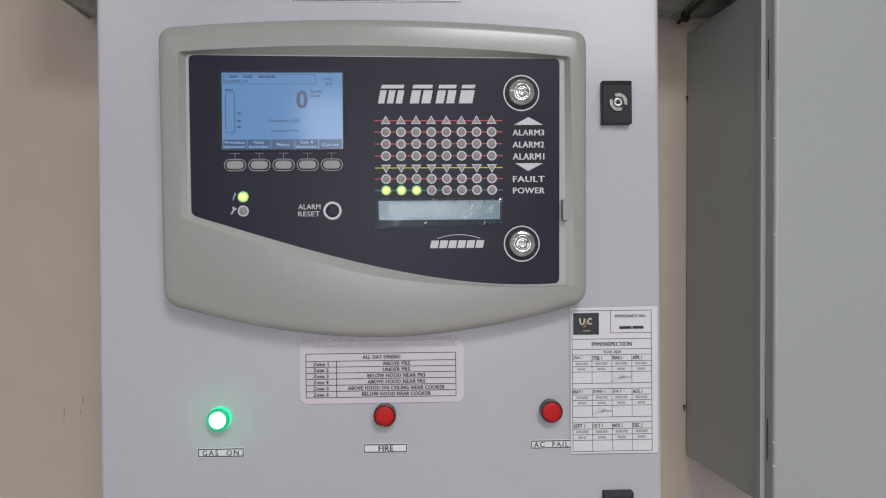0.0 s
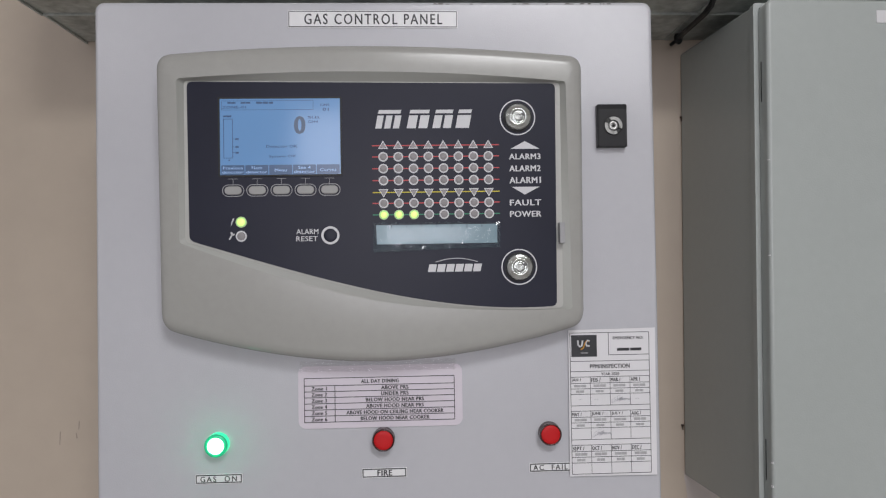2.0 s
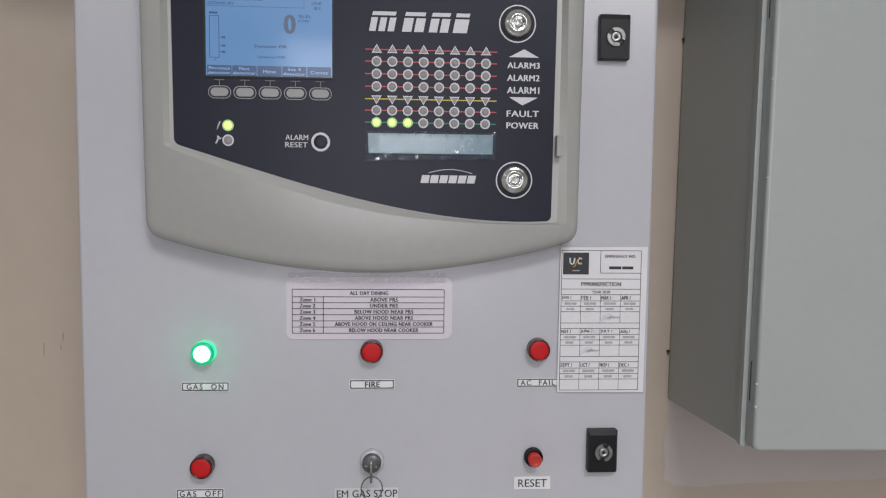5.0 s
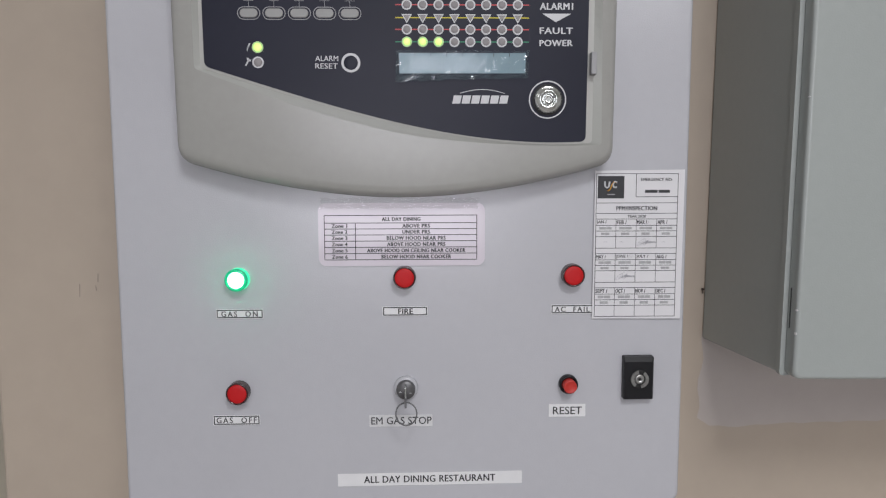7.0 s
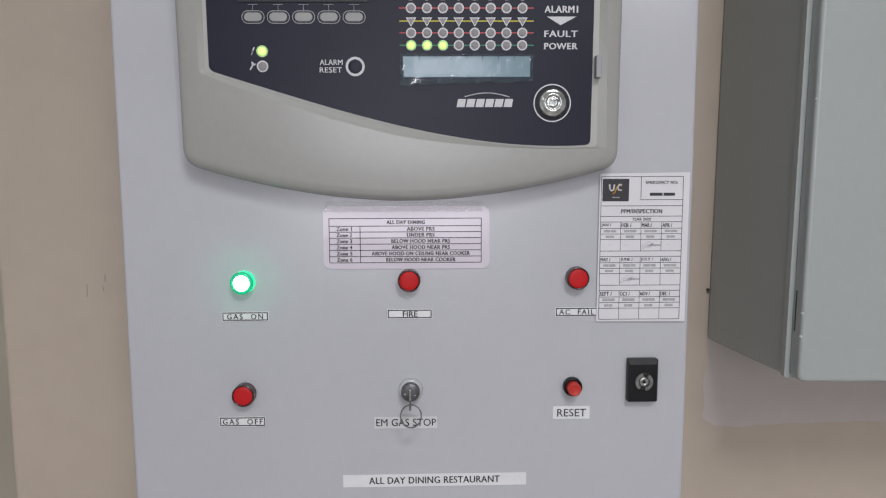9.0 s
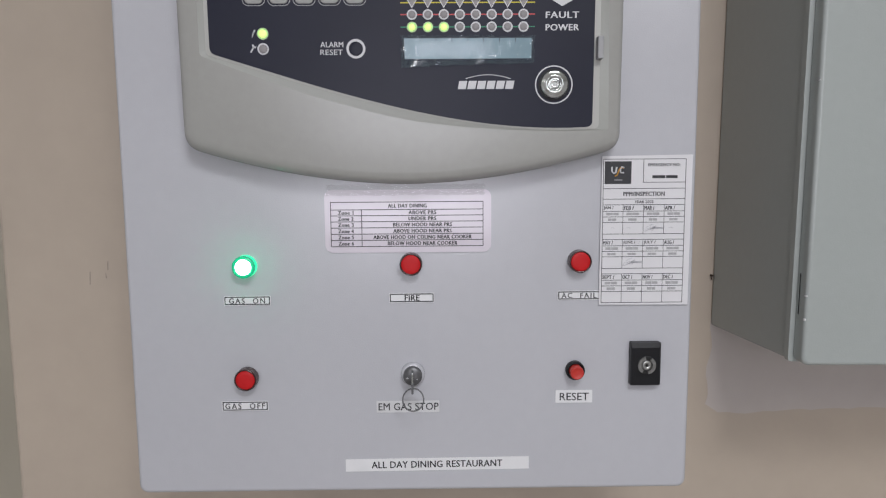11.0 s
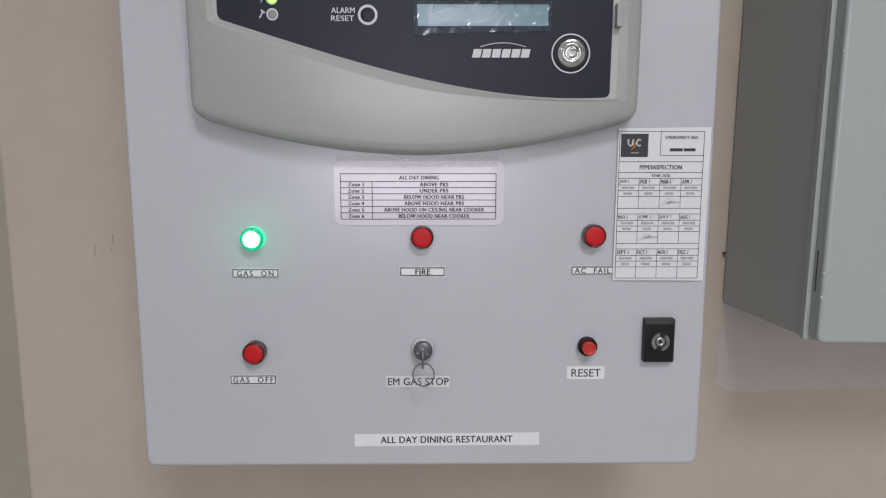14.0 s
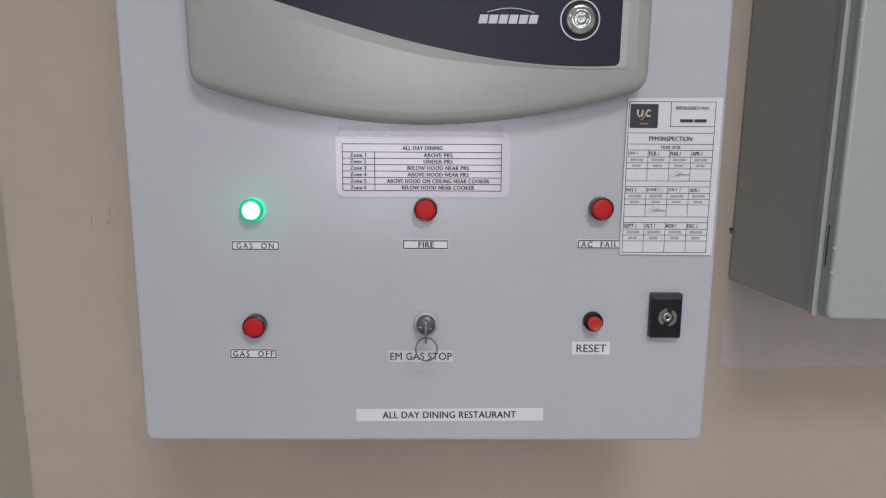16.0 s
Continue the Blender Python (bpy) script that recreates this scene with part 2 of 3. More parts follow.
def tube(points, r, n=8, closed=False, bm=None):
    """A round rod along points."""
    bm = bm or bmesh.new()
    pts = [Vector(p) for p in points]
    loops = []
    for k, p in enumerate(pts):
        a = pts[k - 1] if (closed or k) else p
        b = pts[(k + 1) % len(pts)] if (closed or k < len(pts) - 1) else p
        d = (b - a).normalized()
        u = d.orthogonal().normalized() if abs(d.y) > 0.9 else d.cross(Vector((0, 1, 0))).normalized()
        w = d.cross(u)
        loops.append([bm.verts.new(p + r * (math.cos(2 * math.pi * i / n) * u + math.sin(2 * math.pi * i / n) * w)) for i in range(n)])
    for k in range(len(loops) if closed else len(loops) - 1):
        m = (k + 1) % len(loops)
        for i in range(n):
            j = (i + 1) % n
            bm.faces.new((loops[k][i], loops[k][j], loops[m][j], loops[m][i])).smooth = True
    if not closed:
        bm.faces.new(loops[0][::-1])
        bm.faces.new(loops[-1])
    return bm


def words(text, x0, z0, x1, z1, y, bm=None, deep=0.00012, bold=0.0, slant=0.0, spread=1.0):
    """Lettering that fills the box from x0, z0 to x1, z1, standing on the plane y and facing the front."""
    cu = bpy.data.curves.new("lettering", "FONT")
    cu.body, cu.resolution_u, cu.shear, cu.space_character = text, 3, slant, spread + 2.5 * bold
    tmp = bpy.data.objects.new("lettering", cu)
    scene.collection.objects.link(tmp)
    me = bpy.data.meshes.new_from_object(tmp.evaluated_get(bpy.context.evaluated_depsgraph_get()))
    bpy.data.objects.remove(tmp)
    bpy.data.curves.remove(cu)
    co = np.empty(3 * len(me.vertices))
    me.vertices.foreach_get("co", co)
    co = co.reshape(-1, 3)
    lo, hi = co.min(0), co.max(0)
    bm = bm or bmesh.new()
    sx, sz = (x1 - x0) / (hi[0] - lo[0]), (z1 - z0) / (hi[1] - lo[1])
    heavy, tall = bold * sz * 0.9, bold * sz * 0.25
    sx, sz = (x1 - x0 - 2 * heavy) / (hi[0] - lo[0]), (z1 - z0 - 2 * tall) / (hi[1] - lo[1])
    for n, (dx, dz) in enumerate(((0, 0), (1, 2), (2, 1), (1, 0)) if bold else ((0, 0),)):
        vs = [bm.verts.new((x0 + dx * heavy + (c[0] - lo[0]) * sx, y - deep - 0.00003 * n, z0 + dz * tall + (c[1] - lo[1]) * sz)) for c in co]
        for p in me.polygons:
            try:
                bm.faces.new([vs[i] for i in p.vertices])
            except ValueError:
                pass
    bpy.data.meshes.remove(me)
    return bm


def bars(x0, z0, x1, z1, y, cuts=3, bm=None, seed=1):
    """Unreadable writing: plain bars of its size."""
    rnd = random.Random(seed)
    bm = bm or bmesh.new()
    gap = (x1 - x0) * 0.06
    edges = sorted([x0, x1] + [x0 + (x1 - x0) * (k + rnd.uniform(-0.2, 0.2)) / cuts for k in range(1, cuts)])
    for a, b in zip(edges, edges[1:]):
        slab(round_rect(a + gap * 0.3, b - gap * 0.3, z0, z1), y, y - 0.0001, bm)
    return bm


# ---- the room ----
def setting(name, bm, mat, label, category):
    return solo(name, bm, mat, label, category, kind="structure")


setting("wall_north", box(-0.482, 3.0, 0.19, 0.36, 0, 2.7, 0.006), WALL, "cream painted wall with a soft sheen", "wall")
setting("wall_recess", box(-2.5, -0.482, 0.75, 0.9, 0, 2.7), WALL_DULL, "dull olive painted wall set back past the corner", "wall")
setting("wall_return", box(-0.482, -0.35, 0.362, 0.9, 0, 2.7), WALL_DULL, "olive painted side of the wall's corner", "wall")
setting("wall_west", box(-2.65, -2.5, -3.8, 0.9, 0, 2.7), ROOM_WALL, "plain white side wall", "wall")
setting("wall_east", box(3.0, 3.15, -3.8, 0.36, 0, 2.7), ROOM_WALL, "plain white side wall", "wall")
bm = box(-2.65, -0.76, -3.95, -3.8, 0, 2.7)
box(0.42, 3.15, -3.95, -3.8, 0, 2.7, 0, bm)
box(-0.76, 0.42, -3.95, -3.8, 0, 1.12, 0, bm)
box(-0.76, 0.42, -3.95, -3.8, 2.64, 2.7, 0, bm)
setting("wall_south", bm, ROOM_WALL, "plain white wall with a window opening", "wall")
win = thing("window_1", (-0.17, -3.87, 1.12), "bright daylit window in a white frame", "window", kind="structure")
part("window_frame", frame_slab(round_rect(-0.76, 0.42, 1.12, 2.64), round_rect(-0.72, 0.38, 1.16, 2.60), -3.9, -3.85), ROOM_WALL, win)
part("pane", box(-0.72, 0.38, -3.885, -3.88, 1.16, 2.60), FILM, win)
setting("floor", box(-2.65, 3.15, -3.95, 0.9, -0.1, 0), FLOOR, "grey tiled service room floor", "floor")
setting("ceiling", box(-2.65, 3.15, -3.95, 0.9, 2.7, 2.8), CEILING, "plain white painted ceiling", "ceiling")

bm = bmesh.new()
for x, z, h, lean in ((-0.3816, 1.4095, 0.015, 0.0004), (-0.3600, 1.4265, 0.010, 0.0002), (-0.3622, 1.4165, 0.006, -0.001)):
    slab([(x, z), (x + 0.0010, z), (x + 0.0013 + lean, z + h), (x + 0.0004 + lean, z + h)], 0.1898, 0.1896, bm)
setting("scuff_mark", bm, SCUFF, "thin dark scuff marks on the cream wall", "scuff mark")

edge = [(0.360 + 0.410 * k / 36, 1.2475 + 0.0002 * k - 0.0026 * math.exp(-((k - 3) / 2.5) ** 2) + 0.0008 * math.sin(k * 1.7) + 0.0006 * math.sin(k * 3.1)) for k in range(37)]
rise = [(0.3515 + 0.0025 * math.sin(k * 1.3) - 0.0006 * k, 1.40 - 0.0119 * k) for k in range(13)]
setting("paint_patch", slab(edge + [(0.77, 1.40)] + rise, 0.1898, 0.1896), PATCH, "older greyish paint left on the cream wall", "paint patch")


def trunking(y0, y1, z0, label):
    t = thing("cable_trunking", (0.4, (y0 + y1) / 2, z0), label, "cable trunking", "trunkings over the cabinets")
    part("body", box(-0.348, 1.6, y0, y1, z0, z0 + 0.1, 0.0012), GALV, t)
    bm = box(-0.348, 1.6, y0 - 0.0015, y0, z0 - 0.004, z0 + 0.012, 0.0005)
    part("lip", bm, GALV, t, "folded steel lip")
    bm = box(-0.3485, -0.346, y0 - 0.001, y1, z0 - 0.0025, z0 + 0.1, 0.0005)
    part("end_cap", bm, GALV, t)
    for x in (0.3325, 0.95):
        part("joint_strap", box(x, x + 0.03, y0 + 0.004, y1 - 0.004, z0 - 0.0015, z0), GALV, t)
    return t


trunking(0.0955, 0.1895, 1.8755, "galvanised steel cable trunking fixed along the wall")
trunking(0.044, 0.0935, 1.8735, "galvanised steel trunking running in front of another")


# ---- cabinets ----
def door_skin(x0, x1, z0, z1, y_back, y_front, r=0.008, soft=0.004):
    rings = [(round_rect(x0, x1, z0, z1, r), y_back)]
    for k in range(6):
        a = radians(90 * k / 5)
        i = soft * (1 - math.cos(a))
        rings.append((round_rect(x0 + i, x1 - i, z0 + i, z1 - i, r - i * 0.6), y_front + soft * (1 - math.sin(a))))
    return stack(rings)


def panel_lock(x0, x1, z0, z1, y, parent_label, spin):
    """Black quarter-turn lock plate with a chrome barrel."""
    t = thing("cabinet_lock", ((x0 + x1) / 2, y, z0), parent_label, "lock", "locks of the cabinet door")
    cx, cz = (x0 + x1) / 2 + 0.0003, (z0 + z1) / 2 - 0.0005
    h = z1 - z0
    bm = stack([(round_rect(x0, x1, z0, z1, 0.001, 2), y), (round_rect(x0, x1, z0, z1, 0.001, 2), y - 0.006),
                (round_rect(x0 + 0.0006, x1 - 0.0012, z0 + 0.0006, z1 - 0.0045, 0.001, 2), y - 0.0078)], smooth=False)
    plate = part("lock_plate", bm, BLACK, t)
    f = y - 0.0078
    part("recess", lathe(cx, cz, [(0.0085, f), (0.0085, f - 0.0004), (0.0072, f - 0.0003)], 28), RUBBER, t)
    bm = bmesh.new()
    for a0, a1 in ((-68 + spin, 68 + spin), (112 + spin, 248 + spin)):
        n = 14
        out = [(cx + 0.0080 * math.cos(radians(a0 + (a1 - a0) * k / n)), cz + 0.0080 * math.sin(radians(a0 + (a1 - a0) * k / n))) for k in range(n + 1)]
        inn = [(cx + 0.0050 * math.cos(radians(a0 + (a1 - a0) * k / n)), cz + 0.0050 * math.sin(radians(a0 + (a1 - a0) * k / n))) for k in range(n + 1)]
        slab(out + inn[::-1], f - 0.0003, f - 0.0018, bm)
    part("barrel_ring", bm, ZINC, t, "chrome barrel ring with two notches")
    part("barrel_core", lathe(cx, cz, [(0.0043, f), (0.0043, f - 0.0012), (0.0034, f - 0.0016), (0.0016, f - 0.0016), (0.0014, f - 0.0004)], 24), STEEL, t)
    part("keyway", lathe(cx, cz, [(0.0013, f), (0.0013, f - 0.0009), (0.0006, f - 0.0009)], 12), RUBBER, t)
    return t


cab = thing("control_cabinet", (0, 0.105, 1.25), "light grey enamelled steel wall cabinet with its door shut", "cabinet", "wall cabinets")
part("body", box(-0.248, 0.248, 0.02, 0.189, 1.249, 1.847, 0.004), PAINT, cab)
part("gasket", box(-0.2465, 0.2465, 0.0165, 0.0205, 1.2515, 1.8465), GAP_DARK, cab, "dark rubber door gasket")
part("door", door_skin(-0.2520, 0.2517, 1.2450, 1.8497, 0.0165, 0.0), PAINT, cab, "grey door with an orange-peel finish")
bm = bmesh.new()
rnd = random.Random(9)
for k in range(16):
    x = 0.03 + 0.2 * rnd.random()
    w, h = rnd.uniform(0.002, 0.009), rnd.uniform(0.0004, 0.0009)
    slab([(x, 1.8472), (x + w * 0.6, 1.8470), (x + w, 1.8474), (x + w * 0.7, 1.8473 + h), (x + w * 0.2, 1.8473 + h)], 0.0016, 0.0003, bm)
tagged(part("paint_chip", bm, RUST, cab, "small dark chips along the door's top edge"), kind="stuff")
panel_lock(0.1973, 0.2243, 1.7148, 1.7536, 0.0, "black quarter-turn lock with chrome barrel near the door's top", 48)
panel_lock(0.1960, 0.2230, 1.3447, 1.3840, 0.0, "black quarter-turn lock with chrome barrel near the door's bottom", -12)

side = thing("side_cabinet", (0.56, 0.11, 1.357), "pale green-grey steel wall cabinet hung beside the control cabinet", "cabinet", "wall cabinets")
bm = box(0.3538, 0.7558, 0.0235, 0.1892, 1.357, 1.853, 0.003)
for v in bm.verts:
    u = (v.co.y - 0.0235) / 0.166
    v.co.x -= 0.0061 * u
    v.co.z += u * (-0.0046 if v.co.z < 1.6 else 0.0036)
part("body", bm, PAINT_SIDE, side)
part("rim", frame_slab(round_rect(0.3522, 0.7574, 1.3558, 1.8542, 0.003, 3), round_rect(0.3575, 0.752, 1.361, 1.849, 0.003, 3), 0.0275, 0.0205), PAINT_SIDE, side, "folded rim round the opening")
part("gasket", box(0.3575, 0.7525, 0.0185, 0.0225, 1.361, 1.849), GAP_DARK, side)
part("door", door_skin(0.3568, 0.7555, 1.3562, 1.8525, 0.0195, 0.004, 0.007, 0.0035), PAINT_SIDE, side, "shut door, plain and slightly glossy")
# slots are thin blocks on the door's side, their inner shade put into the colour
for z in (1.777, 1.421):
    part("hinge_slot", box(0.3564, 0.3570, 0.0150, 0.0162, z - 0.019, z + 0.019), GAP_DARK, side)
for x, z in ((0.3472, 1.7796), (0.3450, 1.4120)):
    bm = box(x - 0.001, x + 0.0017, 0.185, 0.1885, z - 0.0010, z + 0.0010, 0.0003)
    box(x - 0.0003, x + 0.0005, 0.185, 0.187, z - 0.005, z - 0.001, 0.0002, bm)
    part("wall_lug", bm, RUST, side, "small rusty fixing lug at the wall")
bm = bmesh.new()
for z, w, h in ((1.4200, 0.0010, 0.0016), (1.3980, 0.0008, 0.0022), (1.7010, 0.0009, 0.0009), (1.6120, 0.0006, 0.0012)):
    slab([(0.3566, z), (0.3570 + w, z + 0.2 * h), (0.3571 + 0.6 * w, z + h), (0.3567, z + 0.8 * h)], 0.0070, 0.0042, bm)
tagged(part("paint_chip", bm, TAPE, side, "tiny pale chips along the door's edge"), kind="stuff")
side.matrix_basis = pose(0.5595, 0.11, 1.3566, 0, 0.65, 0)


def sign(x0, x1, z0, z1, text, tx0, tx1, tz0, tz1, mat, label, border=0.0, y=0.0, twist=0.0, bold=0.0, spread=1.0):
    """A stuck-on label with its lettering, and a printed border where it has one."""
    t = thing("label_plate", ((x0 + x1) / 2, y, z0), label, "label", "labels on the cabinet")
    p = part("plate", slab(round_rect(x0, x1, z0, z1, 0.0006, 2), y - 0.0002, y - 0.0006), mat, t)
    f = y - 0.0006
    if border:
        e = 0.0006
        part("border", frame_slab(round_rect(x0 + e, x1 - e, z0 + e, z1 - e), round_rect(x0 + e + border, x1 - e - border, z0 + e + border, z1 - e - border), f - 0.0001, f - 0.0002), BLACK_INK, t, "printed black border")
    part("lettering", words(text, tx0, tz0, tx1, tz1, f, bold=bold, spread=spread), BLACK_INK, t, "black printed capitals")
    if twist:
        t.matrix_basis = pose(*t.location, 0, twist, 0)
    return t


sign(-0.0806, 0.0723, 1.8256, 1.8413, "GAS CONTROL PANEL", -0.0660, 0.0584, 1.8287, 1.8383, TAPE, "white title label with black capitals near the door's top", 0.0006, twist=0.2, bold=0.014, spread=1.22)
sign(-0.1666, -0.1251, 1.4200, 1.4286, "GAS  ON", -0.1620, -0.1300, 1.4217, 1.4266, TAPE, "small bordered label under a lit green lamp", 0.0009, bold=0.022, spread=1.3)
sign(-0.0198, 0.0204, 1.4212, 1.4300, "FIRE", -0.0060, 0.0074, 1.4230, 1.4281, TAPE, "small white bordered label under a red lamp", 0.0009, bold=0.036)
sign(0.1306, 0.1705, 1.4222, 1.4306, "AC  FAIL", 0.1341, 0.1655, 1.4240, 1.4287, TAPE, "small white bordered label partly under a paper sheet", 0.0009, bold=0.022, spread=1.25)
sign(-0.1724, -0.1306, 1.3230, 1.3322, "GAS  OFF", -0.1694, -0.1335, 1.3249, 1.3302, TAPE, "small bordered label under an unlit red lamp", 0.0009, bold=0.022, spread=1.3)
sign(-0.0328, 0.0243, 1.3200, 1.3308, "EM GAS STOP", -0.0310, 0.0235, 1.3221, 1.3289, CLEAR_TAPE, "pale unbordered label under the key switch", bold=0.012)
sign(0.1298, 0.1633, 1.3274, 1.3392, "RESET", 0.1336, 0.1600, 1.3296, 1.3368, TAPE, "white unbordered label under the push button", bold=0.010)
sign(-0.0619, 0.1060, 1.2648, 1.2766, "ALL DAY DINING RESTAURANT", -0.0383, 0.0816, 1.2676, 1.2741, TAPE, "long white label near the door's bottom edge", twist=-0.35, bold=0.024)
sign(0.4662, 0.60, 1.8302, 1.8420, "GAS", 0.4908, 0.5080, 1.8325, 1.8398, CLEAR_TAPE, "pale label on the side cabinet's door", twist=0.65, y=0.004, bold=0.024)


# ---- lamps, button and key switch on the door ----
def pilot_lamp(x, z, collar, lens, rim, label, core=0.0084):
    """A round pilot lamp that stands proud of the door."""
    t = thing("pilot_lamp", (x, 0, z - 0.0105), label, "pilot lamp", "pilot lamps on the door")
    part("collar", lathe(x, z, [(0.0100, -0.0003), (0.0100, -0.0050), (0.0098, -0.0060), (0.0098, -0.0072)], 36), collar, t)
    part("rim", lathe(x, z, [(0.0099, -0.0068), (0.0099, -0.0090), (0.0096, -0.0097), (core + 0.0003, -0.0097), (core, -0.0092)], 36, cap=False), rim, t)
    part("lens", lathe(x, z, [(core + 0.0001, -0.0085), (core, -0.0094), (core - 0.0008, -0.0098), (0.0050, -0.0099), (0.0010, -0.0100)], 36), lens, t, smooth=True)
    return t


pilot_lamp(0.0002, 1.4565, COLLAR, RED_LENS, DARK_RED, "unlit round red fire lamp with a dark collar")
pilot_lamp(0.1490, 1.4577, COLLAR, RED_LENS, DARK_RED, "unlit round red lamp beside the paper sheet")
pilot_lamp(-0.1481, 1.3541, COLLAR, RED_LENS, DARK_RED, "unlit round red gas-off lamp with a dark collar")
pilot_lamp(-0.1460, 1.4553, GREEN_GLOW, GREEN_LENS, GREEN_COLLAR, "round lamp shining bright green, its centre nearly white", 0.0071)

led = bpy.data.lights.new("pilot_lamp_light", "POINT")
led.energy, led.color, led.shadow_soft_size = 0.008, (0.03, 1.0, 0.48), 0.003
new("pilot_lamp_light", led).location = (-0.1460, -0.0200, 1.4553)

btn = thing("push_button", (0.1465, 0, 1.352), "red push button in a black collar above its label", "push button")
part("collar", lathe(0.1468, 1.3583, [(0.0085, -0.0003), (0.0085, -0.0050), (0.0080, -0.0062), (0.0066, -0.0062), (0.0065, -0.0035)], 32), BLACK, btn)
part("cap", lathe(0.1468, 1.3583, [(0.0060, -0.0030), (0.0060, -0.0118), (0.0057, -0.0127), (0.0049, -0.0131), (0.0046, -0.0128), (0.0010, -0.0128)], 32), RED_CAP, btn, "red plastic cap")

ks = thing("key_switch", (0.0006, 0, 1.3445), "round steel key switch with its key inserted", "key switch")
part("rosette", lathe(0.0006, 1.3562, [(0.0108, -0.0003), (0.0108, -0.0030), (0.0102, -0.0046), (0.0086, -0.0052)], 36), PAINT, ks, "pale grey ring")
part("face", lathe(0.0006, 1.3562, [(0.0084, -0.0040), (0.0084, -0.0095), (0.0078, -0.0105), (0.0020, -0.0105)], 36), DARK_STEEL, ks, "dark zinc face")
bm = box(-0.0052, -0.0030, -0.0108, -0.0104, 1.3545, 1.3549)
box(-0.0044, -0.0040, -0.0108, -0.0104, 1.3549, 1.3561, 0, bm)
box(0.0040, 0.0056, -0.0108, -0.0104, 1.3537, 1.3541, 0, bm)
part("position_mark", bm, WHITE_INK, ks, "white position marks")
key = part("key", box(-0.0001, 0.0014, -0.021, -0.009, 1.3515, 1.3620, 0.0004), CHROME, ks, "small chrome key")
part("bow", box(-0.0002, 0.0016, -0.023, -0.015, 1.3440, 1.3530, 0.0006), DARK_STEEL, key, "dark worn bow")
ring_pts = [(0.0012 + 0.0092 * math.sin(2 * math.pi * k / 40), -0.0195 + 0.0032 * math.cos(2 * math.pi * k / 40), 1.3380 + 0.0092 * math.cos(2 * math.pi * k / 40)) for k in range(40)]
bm = tube(ring_pts, 0.0006, 6, True)
tube([(p[0], p[1] + 0.0011, p[2] - 0.0002) for p in ring_pts], 0.0006, 6, True, bm)
part("key_ring", bm, DARK_STEEL, key, "thin split ring hanging from the key")

# ---- laminated zone list ----
lam = thing("zone_list", (0, 0, 1.468), "laminated lilac-white zone list with a printed table", "notice")
part("laminate", slab(round_rect(-0.0752, 0.0712, 1.4664, 1.5218, 0.007, 6), -0.0003, -0.0010), LAMINATE, lam, "glossy lilac laminate pouch")
LX0, LX1, LDIV = -0.0698, 0.0640, -0.0427
LROWS = [1.5110, 1.5043, 1.4991, 1.4938, 1.4884, 1.4829, 1.4774, 1.4719]
bm = bmesh.new()
for z in LROWS:
    slab(round_rect(LX0, LX1, z - 0.00033, z + 0.00033), -0.0010, -0.0011, bm)
for x, top in ((LX0, LROWS[0]), (LX1, LROWS[0]), (LDIV, LROWS[1])):
    slab(round_rect(x - 0.00033, x + 0.00033, LROWS[-1], top), -0.0010, -0.00112, bm)
tagged(part("table_rule", bm, BLACK_INK, lam, "thin black table lines"), kind="stuff")
bm = words("ALL DAY DINING", -0.0195, 1.5060, 0.0145, 1.5094, -0.0011, bold=0.048)
ROWS_TEXT = [("ABOVE PRS", 0.0246), ("UNDER PRS", 0.0246), ("BELOW HOOD NEAR PRS", 0.0520), ("ABOVE HOOD NEAR PRS", 0.0516), ("ABOVE HOOD ON CEILING NEAR COOKER", 0.0868), ("BELOW HOOD NEAR COOKER", 0.0615)]
for k, (text, w) in enumerate(ROWS_TEXT):
    zb = LROWS[k + 2] + 0.0010
    words("Zone %d" % (k + 1), -0.0635, zb, -0.0497, zb + 0.0034, -0.0011, bm, bold=0.050)
    c = (LDIV + LX1) / 2
    words(text, c - w / 2, zb, c + w / 2, zb + 0.0034, -0.0011, bm, bold=0.050)
part("lettering", bm, BLACK_INK, lam, "small black printed words")

bm = bmesh.new()
rnd = random.Random(12)
rows = []
TI, TJ = 110, 9
for j in range(TJ):
    v = j / (TJ - 1)
    rows.append([bm.verts.new((-0.0735 + 0.1385 * i / (TI - 1) + (rnd.uniform(-0.001, 0.001) if i in (0, TI - 1) else 0),
                               -0.0013 - abs(rnd.gauss(0, 0.00006 + 0.00022 * v)),
                               1.5170 + 0.0002 * math.sin(i * 0.5) + 0.0095 * v + (rnd.uniform(-0.0007, 0.0005) if j in (0, TJ - 1) else 0))) for i in range(TI)])
for j in range(TJ - 1):
    for i in range(TI - 1):
        bm.faces.new((rows[j][i], rows[j][i + 1], rows[j + 1][i + 1], rows[j + 1][i]))
part("clear_tape", bm, CLEAR, lam, "crinkled clear tape along the top")

# ---- inspection sheet ----
sh = thing("inspection_sheet", (0.206, 0, 1.418), "white printed inspection sheet taped to the door's edge", "notice")
part("paper", slab([(0.1672, 1.4180), (0.2468, 1.4175), (0.2474, 1.5505), (0.1680, 1.5495)], -0.0016, -0.0020), PAPER, sh)
SY = -0.0020
SZ = [1.5212, 1.5120, 1.5070, 1.5013, 1.4964, 1.4915, 1.4812, 1.4763, 1.4708, 1.4658, 1.4610, 1.4506, 1.4457, 1.4400, 1.4349, 1.4298, 1.4198]
SXS = [0.1693, 0.1872, 0.2053, 0.2235, 0.2416]
bm = bmesh.new()
for z in [1.5468] + SZ:
    slab(round_rect(SXS[0], SXS[-1], z - 0.00025, z + 0.00025), SY, SY - 0.0001, bm)
